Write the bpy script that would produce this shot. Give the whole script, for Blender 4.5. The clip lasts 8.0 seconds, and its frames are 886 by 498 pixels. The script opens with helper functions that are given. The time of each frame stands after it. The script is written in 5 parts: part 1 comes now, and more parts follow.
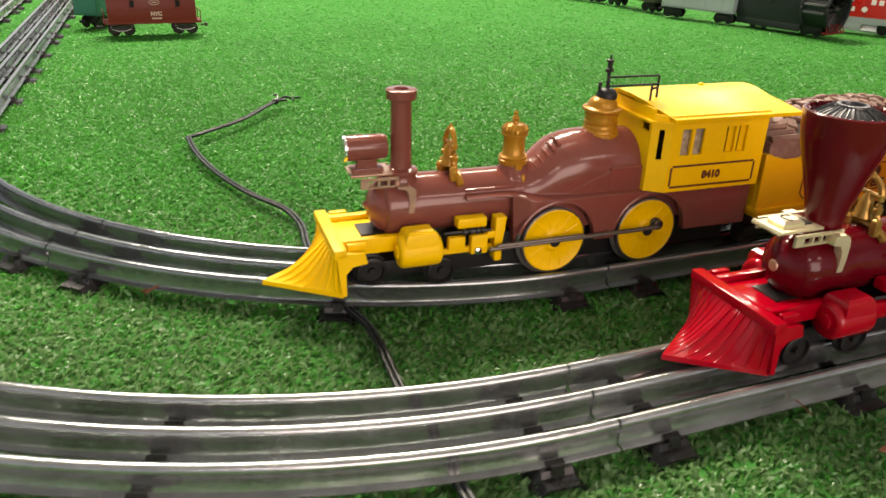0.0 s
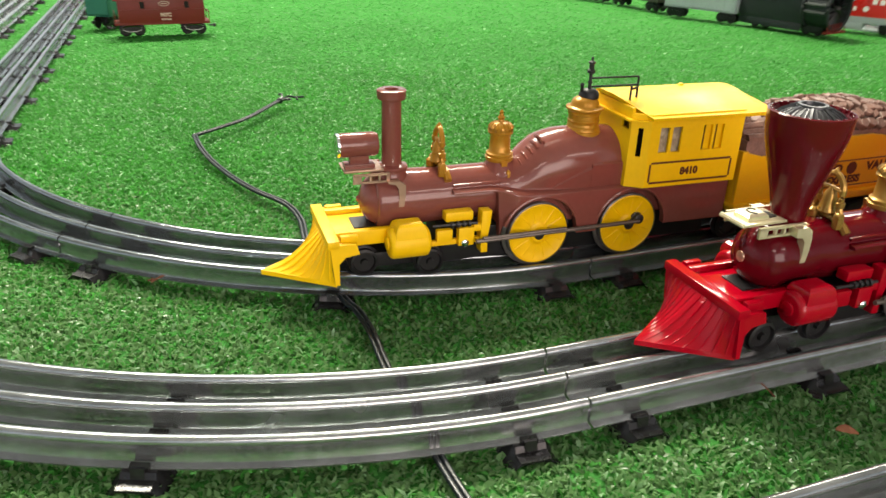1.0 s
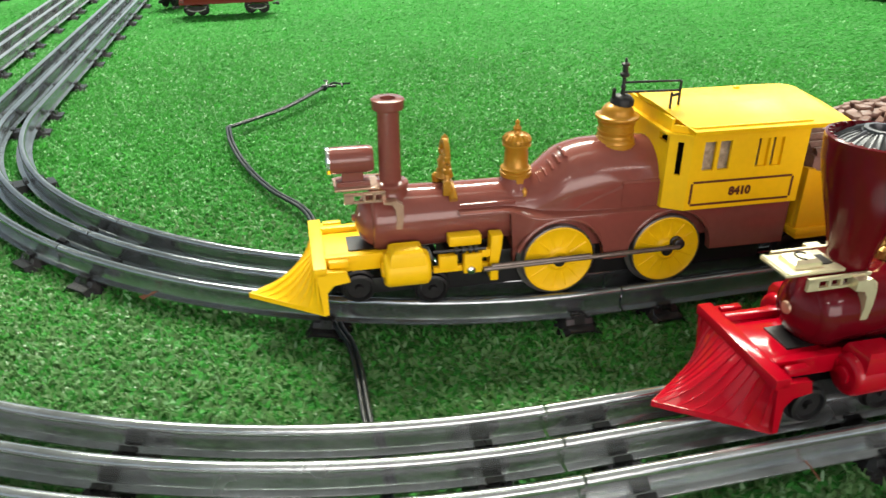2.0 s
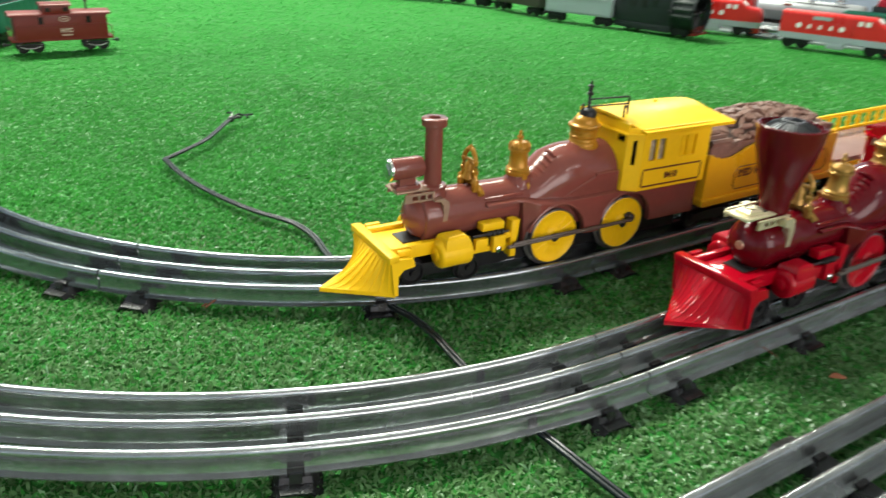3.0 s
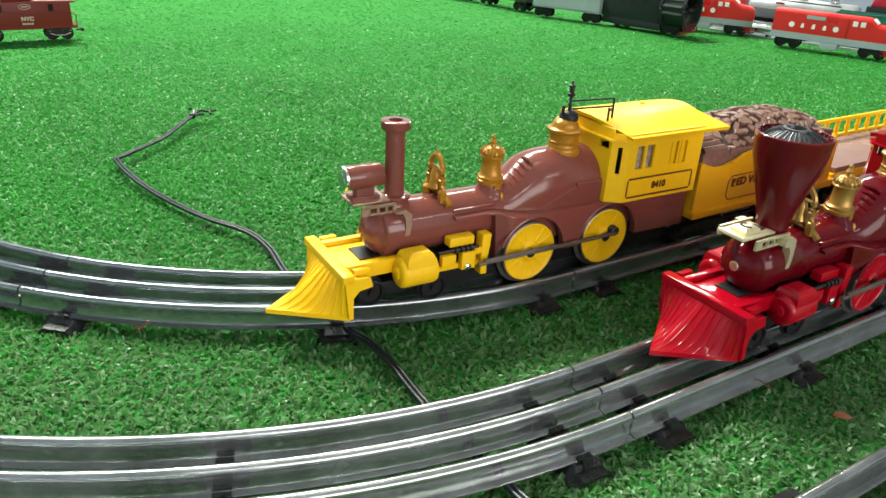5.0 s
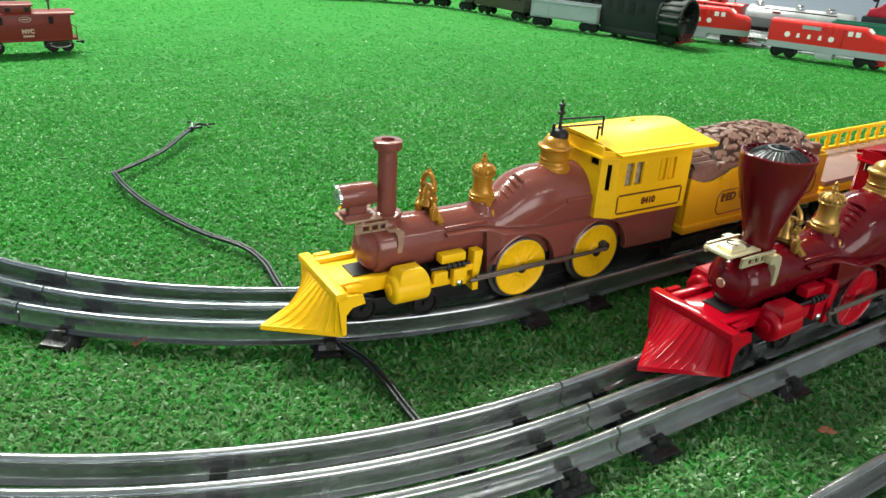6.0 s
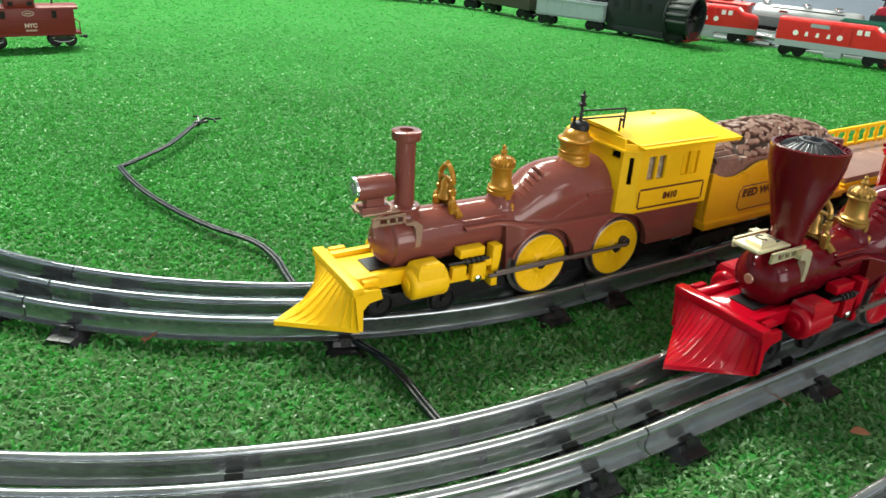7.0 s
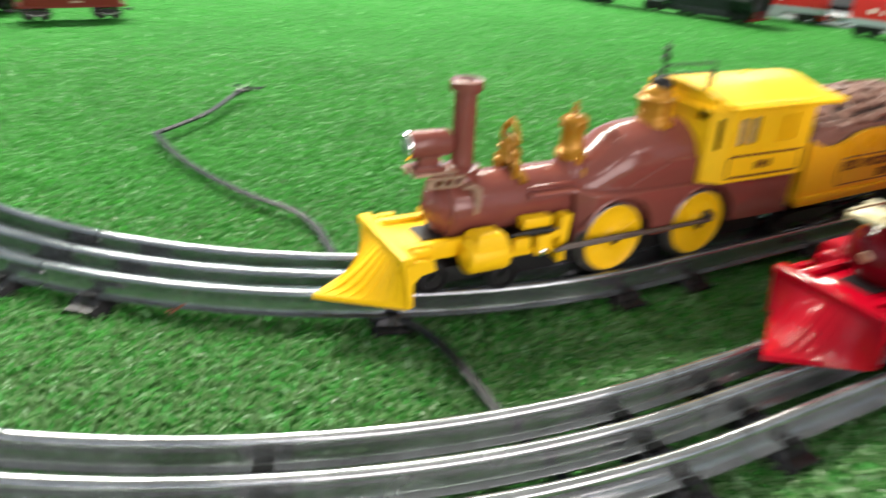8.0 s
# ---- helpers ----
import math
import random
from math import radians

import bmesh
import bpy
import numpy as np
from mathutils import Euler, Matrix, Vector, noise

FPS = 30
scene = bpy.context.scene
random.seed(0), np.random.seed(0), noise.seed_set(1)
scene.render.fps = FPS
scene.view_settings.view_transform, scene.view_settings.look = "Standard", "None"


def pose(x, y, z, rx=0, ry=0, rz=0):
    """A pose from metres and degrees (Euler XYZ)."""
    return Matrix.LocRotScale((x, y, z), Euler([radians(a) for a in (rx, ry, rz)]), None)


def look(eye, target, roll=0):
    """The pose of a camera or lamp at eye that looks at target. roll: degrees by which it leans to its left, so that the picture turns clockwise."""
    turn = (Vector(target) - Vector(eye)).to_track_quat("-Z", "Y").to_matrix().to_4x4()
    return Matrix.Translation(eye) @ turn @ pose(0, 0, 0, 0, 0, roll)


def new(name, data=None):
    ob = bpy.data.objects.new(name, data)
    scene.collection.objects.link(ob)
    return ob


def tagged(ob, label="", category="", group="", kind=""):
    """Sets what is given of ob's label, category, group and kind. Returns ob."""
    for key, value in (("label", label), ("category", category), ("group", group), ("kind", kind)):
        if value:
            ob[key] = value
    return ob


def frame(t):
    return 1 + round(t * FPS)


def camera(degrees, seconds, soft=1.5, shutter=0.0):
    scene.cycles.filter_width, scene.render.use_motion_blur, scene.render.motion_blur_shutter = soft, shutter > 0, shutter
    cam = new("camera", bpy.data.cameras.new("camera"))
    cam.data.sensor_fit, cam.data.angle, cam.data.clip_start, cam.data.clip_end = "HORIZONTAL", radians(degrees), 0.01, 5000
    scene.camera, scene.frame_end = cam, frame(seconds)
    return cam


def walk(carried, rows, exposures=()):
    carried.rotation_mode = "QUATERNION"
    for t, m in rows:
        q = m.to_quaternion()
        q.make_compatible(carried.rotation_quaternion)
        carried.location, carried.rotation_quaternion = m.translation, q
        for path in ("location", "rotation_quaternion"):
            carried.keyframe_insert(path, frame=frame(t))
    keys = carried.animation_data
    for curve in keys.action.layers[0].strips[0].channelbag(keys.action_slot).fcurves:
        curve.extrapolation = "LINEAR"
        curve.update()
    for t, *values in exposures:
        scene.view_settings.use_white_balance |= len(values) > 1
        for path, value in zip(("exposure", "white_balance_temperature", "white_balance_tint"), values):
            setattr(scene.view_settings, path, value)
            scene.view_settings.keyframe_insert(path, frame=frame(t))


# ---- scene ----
cam = camera(61.0, 8.0, soft=1.5, shutter=0.5)
PATH = [
    (0.0, pose(0.0106, 0.0174, 0.1727, 65.209, -1.826, -0.749)),
    (0.2, look((0.002, 0.011, 0.169), (0.084, 1.830, -0.660), 2.8)),
    (0.5, pose(0.0024, 0.0073, 0.1707, 64.870, -2.687, -2.090)),
    (0.8, pose(0.0053, 0.0011, 0.1751, 65.281, -3.405, -1.802)),
    (1.0, pose(0.0204, -0.0009, 0.1780, 65.080, -1.635, 0.016)),
    (1.2, look((0.037, 0.011, 0.182), (-0.007, 1.813, -0.685), 1.2)),
    (1.3, pose(0.0484, 0.0221, 0.1855, 64.157, -1.327, 3.654)),
    (1.5, pose(0.0634, 0.0426, 0.1858, 63.595, -1.314, 5.489)),
    (1.7, pose(0.0703, 0.0521, 0.1840, 62.125, -0.072, 8.341)),
    (2.8, pose(-0.0523, -0.0098, 0.1920, 65.132, -1.203, -7.439)),
    (3.0, pose(-0.0731, -0.0285, 0.1989, 65.189, -2.409, -11.272)),
    (3.2, pose(-0.0802, -0.0327, 0.2053, 66.594, -3.012, -13.080)),
    (3.5, pose(-0.0824, -0.0349, 0.2076, 67.373, -3.402, -12.929)),
    (3.8, pose(-0.0709, -0.0193, 0.2042, 66.587, -4.095, -12.936)),
    (4.0, pose(-0.0606, -0.0124, 0.2060, 66.369, -3.129, -13.058)),
    (4.5, pose(-0.0555, 0.0039, 0.1912, 65.434, -3.796, -11.956)),
    (4.7, pose(-0.0535, 0.0100, 0.1898, 64.842, -3.584, -11.853)),
    (5.8, pose(-0.0516, 0.0052, 0.2015, 65.276, -2.916, -11.939)),
    (6.0, pose(-0.0494, 0.0054, 0.1994, 65.325, -3.150, -11.807)),
    (6.5, pose(-0.0501, 0.0099, 0.2025, 66.039, -3.340, -12.239)),
    (6.8, pose(-0.0543, 0.0113, 0.1906, 65.793, -3.713, -12.023)),
    (7.0, pose(-0.0564, 0.0150, 0.1919, 65.376, -3.380, -11.776)),
    (7.3, pose(-0.0659, 0.0158, 0.1885, 65.214, -4.127, -11.000)),
    (7.5, pose(-0.0684, 0.0156, 0.1850, 65.208, -4.389, -10.821)),
    (7.8, pose(-0.0657, 0.0280, 0.1851, 64.950, -3.942, -10.938)),
    (7.9, pose(-0.0623, 0.0404, 0.1791, 64.421, -4.211, -10.686)),
    (8.0, pose(-0.0559, 0.0488, 0.1652, 64.582, -3.113, -8.390)),
    (8.1, pose(-0.0520, 0.0566, 0.1554, 64.2, -1.6, -4.2)),
]
# the camera brightens and warms its picture at the start, and brightens again at the end
walk(cam, PATH, ((0.0, -0.10, 7800, 24), (0.5, 0.10, 7500, 22), (1.0, 0.06, 7200, 18), (1.5, 0.21, 7200, 18), (2.0, 0.12, 6800, 13), (3.0, -0.04, 6500, 10), (3.5, -0.07, 6500, 10), (4.0, -0.04, 6500, 10), (4.5, 0.05, 6500, 10), (6.0, 0.0, 6500, 10), (7.5, 0.0, 6500, 10), (8.0, 0.21, 6700, 18)))

# ---------- light ----------
PHI = radians(18.45)                      # heading of the straight tracks
DX, DY = math.cos(PHI), math.sin(PHI)


def lay(d, m, z=0.0):
    """A place from the layout's own axes: d along the near straights, m away from the camera."""
    return Vector((d * DX - m * DY, d * DY + m * DX, z))


world = bpy.data.worlds.new("room_world")
world.use_nodes = True
world.node_tree.nodes["Background"].inputs[0].default_value = (0.55, 0.6, 0.7, 1)
world.node_tree.nodes["Background"].inputs[1].default_value = 0.15
scene.world = world

CEIL = 2.6
COOL, WARM = (0.96, 1.0, 0.87), (1.0, 0.92, 0.88)
# fittings on the ceiling: along, away, power, colour, tilt, length; the main one hangs far behind the trains and is turned towards them
# third and last three are added fill, unseen, to lift shadows and the wall
LAMPS = [(0.15, 2.40, 224.0, COOL, -28.0, 1.95), (1.90, 2.75, 42.0, COOL, -20.0, 1.15), (0.15, 0.30, 4.0, COOL, 0.0, 1.15), (-2.65, 2.35, 5.0, COOL, 0.0, 0.4), (3.6, 3.1, 75.0, COOL, 0.0, 1.15), (-1.3, -2.9, 16.0, WARM, 0.0, 1.15), (1.9, -2.9, 16.0, WARM, 0.0, 1.15)]
for d, m, power, tone, tilt, long in LAMPS:
    data = bpy.data.lights.new("ceiling_key_fill_light", "AREA")
    data.shape, data.size, data.size_y, data.energy = "RECTANGLE", long, 0.28, power
    data.color = tone
    ob = new("ceiling_key_fill_light", data)
    ob.matrix_world = Matrix.Translation(lay(d, m, CEIL - 0.1)) @ Matrix.Rotation(PHI, 4, "Z") @ Matrix.Rotation(radians(tilt), 4, "X") @ Matrix.Translation((0, 0, -0.056))
# warm front fill from an unseen window opening, added in the south wall
WIN_D0, WIN_D1, WIN_Z0, WIN_Z1 = -1.1, 1.8, 0.16, 1.84
data = bpy.data.lights.new("front_fill_light", "AREA")
data.shape, data.size, data.size_y, data.energy = "RECTANGLE", 2.88, 1.68, 87.0
data.color = WARM
ob = new("front_fill_light", data)
ob.matrix_world = Matrix.Rotation(PHI, 4, "Z") @ pose((WIN_D0 + WIN_D1) / 2, -3.51, (WIN_Z0 + WIN_Z1) / 2, 90, 0, 0)

# ---------- materials ----------


def material(name, color, rough=0.5, metal=0.0, spread=0.12, grain=400.0, bump=0.0, coat=0.0, big=25.0, wear=0.0, spec=0.5):
    """Procedural surface: colour varied at two scales, uneven gloss, fine relief."""
    m = bpy.data.materials.new(name)
    m.use_nodes = True
    nt = m.node_tree
    n, l = nt.nodes, nt.links
    b = n["Principled BSDF"]
    co = n.new("ShaderNodeTexCoord")
    n1, n2 = n.new("ShaderNodeTexNoise"), n.new("ShaderNodeTexNoise")
    n1.inputs["Scale"].default_value, n2.inputs["Scale"].default_value = grain, big
    n1.inputs["Detail"].default_value = 4
    l.new(co.outputs["Object"], n1.inputs["Vector"])
    l.new(co.outputs["Object"], n2.inputs["Vector"])
    mix = n.new("ShaderNodeMath")
    mix.operation = "ADD"
    l.new(n1.outputs["Fac"], mix.inputs[0])
    l.new(n2.outputs["Fac"], mix.inputs[1])
    ramp = n.new("ShaderNodeMapRange")
    ramp.inputs["From Min"].default_value, ramp.inputs["From Max"].default_value = 0.6, 1.4
    ramp.inputs["To Min"].default_value, ramp.inputs["To Max"].default_value = 1 - spread, 1 + spread
    l.new(mix.outputs[0], ramp.inputs["Value"])
    col = n.new("ShaderNodeVectorMath")
    col.operation = "SCALE"
    col.inputs[0].default_value = color
    l.new(ramp.outputs["Result"], col.inputs["Scale"])
    l.new(col.outputs["Vector"], b.inputs["Base Color"])
    rr = n.new("ShaderNodeMapRange")
    rr.inputs["From Min"].default_value, rr.inputs["From Max"].default_value = 0.3, 0.7
    rr.inputs["To Min"].default_value, rr.inputs["To Max"].default_value = rough * (1 - 0.25 - wear), rough * (1.25 + wear)
    l.new(n2.outputs["Fac"], rr.inputs["Value"])
    l.new(rr.outputs["Result"], b.inputs["Roughness"])
    b.inputs["Metallic"].default_value = metal
    b.inputs["Coat Weight"].default_value = coat
    b.inputs["Coat Roughness"].default_value = 0.08
    b.inputs["Specular IOR Level"].default_value = spec
    if bump:
        bp = n.new("ShaderNodeBump")
        bp.inputs["Strength"].default_value = bump
        bp.inputs["Distance"].default_value = 0.0006
        l.new(n1.outputs["Fac"], bp.inputs["Height"])
        l.new(bp.outputs["Normal"], b.inputs["Normal"])
    return m


YELLOW = material("yellow_plastic", (0.90, 0.53, 0.006), 0.42, spread=0.05, bump=0.08, spec=0.28)
BROWN = material("brown_plastic", (0.198, 0.058, 0.045), 0.15, spread=0.08, bump=0.05, spec=0.45)
MAROON = material("maroon_plastic", (0.098, 0.0020, 0.006), 0.12, spread=0.08, bump=0.05, spec=0.30)
RED = material("red_plastic", (0.37, 0.0020, 0.012), 0.11, spread=0.06, bump=0.05, spec=0.35)
OLDGOLD = material("amber_gold_plastic", (0.43, 0.195, 0.014), 0.30, metal=0.3, spread=0.12, bump=0.1)
GOLD = material("brass_plating", (0.40, 0.225, 0.055), 0.32, metal=0.6, spread=0.12, bump=0.08)
PALEGOLD = material("pale_brass_sheet", (0.80, 0.72, 0.48), 0.3, metal=0.6, spread=0.1)
CHROME = material("bright_chrome", (0.8, 0.8, 0.8), 0.12, metal=1.0)
BLACK = material("black_metal", (0.009, 0.009, 0.010), 0.45, spread=0.3, spec=0.35)
ROD = material("dull_steel_rod", (0.15, 0.125, 0.11), 0.4, metal=0.6, spread=0.3)
TYRE = material("worn_tyre_steel", (0.15, 0.14, 0.135), 0.34, metal=0.6, spread=0.3)
IRON = material("dark_iron", (0.03, 0.03, 0.032), 0.38, metal=0.4, spread=0.3)
STEEL = material("tinned_rail_steel", (0.42, 0.442, 0.452), 0.19, metal=0.85, spread=0.20, grain=260, big=45, wear=0.2, bump=0.10)
# darker steel for the rails of the first line
DARKSTEEL = material("darker_rail_steel", (0.27, 0.30, 0.315), 0.18, metal=0.85, spread=0.22, grain=300, big=45, wear=0.15, bump=0.10)
TIE = material("black_tie_steel", (0.024, 0.024, 0.026), 0.24, metal=0.4, spread=0.45, bump=0.1)
# darkened log brown that carries the shade between the heaped logs
HEAPSHADE = material("heap_gap_shade", (0.045, 0.022, 0.016), 0.7, spread=0.3)
WOOD = material("brown_log_load", (0.20, 0.105, 0.078), 0.5, spread=0.35, grain=600, big=120, bump=0.4)
DECKBROWN = material("brown_deck_plastic", (0.30, 0.18, 0.16), 0.25, spread=0.12)
# the black leans blue-green to stand in for a bluish sheen
CABLE = material("black_rubber_cable", (0.005, 0.010, 0.012), 0.38, spread=0.3, spec=0.4)
BRACKET = material("tan_bronze_sheet", (0.46, 0.29, 0.21), 0.30, metal=0.5, spread=0.1)
PANE = material("frosted_window_plastic", (0.36, 0.30, 0.22), 0.25, spread=0.45, grain=500, big=220)
INK = material("dark_brown_ink", (0.10, 0.020, 0.008), 0.5)
PALEINK = material("faded_cream_ink", (0.55, 0.40, 0.33), 0.5)
# near-black stands in for shade inside cabs, hollow cars and the chimney
DARK = material("dark_interior", (0.015, 0.013, 0.012), 0.8, spec=0.2)
SCREEN = material("grey_spark_screen", (0.060, 0.062, 0.068), 0.34, metal=0.6)
LEAF = material("dry_red_leaf", (0.16, 0.05, 0.02), 0.7, spread=0.3)
RUST = material("caboose_red_paint", (0.155, 0.014, 0.009), 0.45, spread=0.10, spec=0.3)
WHITE = material("white_paint", (0.8, 0.8, 0.78), 0.5, spread=0.06)
GREEN = material("green_car_paint", (0.01, 0.16, 0.10), 0.45)
GREYCAR = material("pale_grey_car_paint", (0.30, 0.36, 0.38), 0.5, spread=0.08)
SILVER = material("silver_car_paint", (0.34, 0.35, 0.36), 0.35, metal=0.4)
DULLGREY = material("dull_grey_car_paint", (0.085, 0.095, 0.10), 0.5)
CRIMSON = material("crimson_car_paint", (0.36, 0.010, 0.028), 0.4)
AMBER = material("amber_tank_paint", (0.80, 0.33, 0.008), 0.4)
DEEPYELLOW = material("deep_yellow_plastic", (0.78, 0.40, 0.006), 0.34, spread=0.05, bump=0.08)
BOARD = material("pale_painted_board", (0.26, 0.32, 0.32), 0.5, spread=0.08, grain=40, big=6)
ORANGE = material("orange_car_paint", (0.72, 0.13, 0.006), 0.45)
DULLBROWN = material("dull_brown_car_paint", (0.070, 0.021, 0.021), 0.5)
OLIVE = material("dark_olive_car_paint", (0.042, 0.036, 0.028), 0.5)
DARKROOF = material("dark_reddish_roof_paint", (0.050, 0.022, 0.020), 0.6)
CHARCOAL = material("charcoal_plastic", (0.012, 0.017, 0.018), 0.55, spec=0.3)
PLOWGREY = material("grey_green_plastic", (0.026, 0.035, 0.033), 0.6, spec=0.3)
FIRE = material("bright_red_paint", (0.55, 0.016, 0.012), 0.35)
BLUE = material("blue_paint", (0.02, 0.05, 0.35), 0.4)
WALLPAINT = material("blue_grey_wall_paint", (0.66, 0.76, 0.90), 0.8, spread=0.04, grain=60, big=1.5)
WALLWHITE = material("white_wall_paint", (0.88, 0.90, 0.90), 0.8, spread=0.03, grain=60, big=1.5)
CEILPAINT = material("white_ceiling_paint", (0.55, 0.55, 0.54), 0.9, spread=0.03, grain=60, big=1.5)
FLOORMAT = material("grey_floor", (0.2, 0.19, 0.18), 0.6, spread=0.1, grain=30, big=2)
TABLEWOOD = material("pale_table_wood", (0.35, 0.24, 0.14), 0.5, spread=0.15, grain=60, big=8)


def grass_material(name, stops, rough, gloss):
    m = bpy.data.materials.new(name)
    m.use_nodes = True
    n, l = m.node_tree.nodes, m.node_tree.links
    p = n["Principled BSDF"]
    geo = n.new("ShaderNodeNewGeometry")
    ramp = n.new("ShaderNodeValToRGB")
    el = ramp.color_ramp.elements
    el[0].position, el[0].color = stops[0][0], (*stops[0][1], 1)
    el[1].position, el[1].color = stops[-1][0], (*stops[-1][1], 1)
    for pos, c in stops[1:-1]:
        e = el.new(pos)
        e.color = (*c, 1)
    l.new(geo.outputs["Random Per Island"], ramp.inputs["Fac"])
    # broad worn and dusty patches
    co, noise = n.new("ShaderNodeTexCoord"), n.new("ShaderNodeTexNoise")
    noise.inputs["Scale"].default_value, noise.inputs["Detail"].default_value = 7.0, 3
    l.new(co.outputs["Object"], noise.inputs["Vector"])
    span = n.new("ShaderNodeMapRange")
    span.inputs["From Min"].default_value, span.inputs["From Max"].default_value = 0.3, 0.7
    span.inputs["To Min"].default_value, span.inputs["To Max"].default_value = 0.9, 1.1
    l.new(noise.outputs["Fac"], span.inputs["Value"])
    mul = n.new("ShaderNodeVectorMath")
    mul.operation = "SCALE"
    l.new(ramp.outputs["Color"], mul.inputs[0])
    l.new(span.outputs["Result"], mul.inputs["Scale"])
    l.new(mul.outputs["Vector"], p.inputs["Base Color"])
    p.inputs["Roughness"].default_value = rough
    p.inputs["Specular IOR Level"].default_value = gloss
    # thin plastic lets light through
    thin, both = n.new("ShaderNodeBsdfTranslucent"), n.new("ShaderNodeMixShader")
    l.new(mul.outputs["Vector"], thin.inputs["Color"])
    both.inputs["Fac"].default_value = 0.5
    l.new(p.outputs["BSDF"], both.inputs[1])
    l.new(thin.outputs["BSDF"], both.inputs[2])
    l.new(both.outputs["Shader"], n["Material Output"].inputs["Surface"])
    return m


# the palest last stops colour a few blades as glints off the plastic
TURF = grass_material("artificial_turf_blade", ((0.0, (0.042, 0.280, 0.040)), (0.55, (0.054, 0.325, 0.050)), (0.88, (0.076, 0.38, 0.070)), (0.975, (0.12, 0.46, 0.12)), (1.0, (0.40, 0.72, 0.40))), 0.32, 0.32)
TURF_MID = grass_material("flattened_turf_blade", ((0.0, (0.038, 0.270, 0.042)), (0.55, (0.050, 0.320, 0.056)), (0.95, (0.070, 0.37, 0.074)), (0.985, (0.12, 0.46, 0.12)), (1.0, (0.46, 0.78, 0.46))), 0.5, 0.15)
TURF_FAR = grass_material("matted_turf_blade", ((0.0, (0.046, 0.280, 0.054)), (0.6, (0.050, 0.300, 0.060)), (0.97, (0.056, 0.32, 0.066)), (1.0, (0.20, 0.50, 0.20))), 0.7, 0.05)
# dusty green, greyed further so the colour carries near haze and shade
TURF_DUST_HAZE = grass_material("dusty_hazed_turf_blade", ((0.0, (0.125, 0.280, 0.092)), (0.55, (0.150, 0.322, 0.118)), (0.90, (0.185, 0.38, 0.150)), (0.965, (0.22, 0.45, 0.19)), (1.0, (0.40, 0.66, 0.40))), 0.28, 0.44)
MAT = material("turf_backing", (0.036, 0.185, 0.038), 0.9, spread=0.12, grain=300, big=40, bump=0.3, spec=0.08)

# ---------- mesh helpers ----------


def part(name, bm, mat, parent=None, label="", smooth=40):
    """One bmesh as one mesh object, under a thing or a part."""
    bmesh.ops.recalc_face_normals(bm, faces=bm.faces)
    me = bpy.data.meshes.new(name)
    bm.to_mesh(me)
    bm.free()
    me.materials.append(mat)
    if smooth:
        me.shade_smooth()
        me.set_sharp_from_angle(angle=radians(smooth))
    ob = new(name, me)
    if parent:
        ob.parent = parent
    if label:
        ob["label"] = label
    return ob


def group_at(name, m, label, category, group=""):
    e = new(name)
    e.empty_display_size = 0.02
    e.matrix_world = m
    return tagged(e, label, category, group)


def bm_new():
    return bmesh.new()


def add_box(bm, x0, x1, y0, y1, z0, z1, bevel=0.0):
    vs = [bm.verts.new((x, y, z)) for x in (x0, x1) for y in (y0, y1) for z in (z0, z1)]
    fs = [bm.faces.new([vs[i] for i in q]) for q in ((0, 1, 3, 2), (4, 6, 7, 5), (0, 4, 5, 1), (2, 3, 7, 6), (0, 2, 6, 4), (1, 5, 7, 3))]
    if bevel:
        edges = list({e for f in fs for e in f.edges})
        bmesh.ops.bevel(bm, geom=edges, offset=bevel, segments=2, affect="EDGES", profile=0.6)
    return bm


def box(x0, x1, y0, y1, z0, z1, bevel=0.0):
    return add_box(bm_new(), x0, x1, y0, y1, z0, z1, bevel)


def add_loft(bm, rings, closed=True, caps=True):
    """Skin over rings of equal point count."""
    rows = [[bm.verts.new(p) for p in r] for r in rings]
    k = len(rows[0])
    for a, b in zip(rows, rows[1:]):
        for i in range(k if closed else k - 1):
            j = (i + 1) % k
            bm.faces.new((a[i], a[j], b[j], b[i]))
    if caps and closed:
        bm.faces.new(rows[0][::-1])
        bm.faces.new(rows[-1])
    return bm


def ring(c, r, axis="z", seg=28, ry=None):
    ry = r if ry is None else ry
    out = []
    for i in range(seg):
        a = 2 * math.pi * i / seg
        p, q = r * math.cos(a), ry * math.sin(a)
        out.append({"z": (c[0] + p, c[1] + q, c[2]), "x": (c[0], c[1] + p, c[2] + q), "y": (c[0] + p, c[1], c[2] + q)}[axis])
    return out


def add_lathe(bm, prof, c=(0, 0, 0), axis="z", seg=28):
    """prof: (radius, height along the axis) from one end to the other."""
    rings = []
    for r, h in prof:
        o = {"z": (c[0], c[1], c[2] + h), "x": (c[0] + h, c[1], c[2]), "y": (c[0], c[1] + h, c[2])}[axis]
        rings.append(ring(o, max(r, 1e-5), axis, seg))
    return add_loft(bm, rings)


def lathe(prof, c=(0, 0, 0), axis="z", seg=28):
    return add_lathe(bm_new(), prof, c, axis, seg)


def add_prism(bm, outline, y0, y1, bevel=0.0):
    """An outline in x and z, pulled from y0 to y1."""
    a = [bm.verts.new((x, y0, z)) for x, z in outline]
    b = [bm.verts.new((x, y1, z)) for x, z in outline]
    fs = [bm.faces.new(a), bm.faces.new(b[::-1])]
    k = len(a)
    for i in range(k):
        fs.append(bm.faces.new((a[i], b[i], b[(i + 1) % k], a[(i + 1) % k])))
    if bevel:
        bmesh.ops.bevel(bm, geom=list({e for f in fs for e in f.edges}), offset=bevel, segments=2, affect="EDGES", profile=0.6)
    return bm


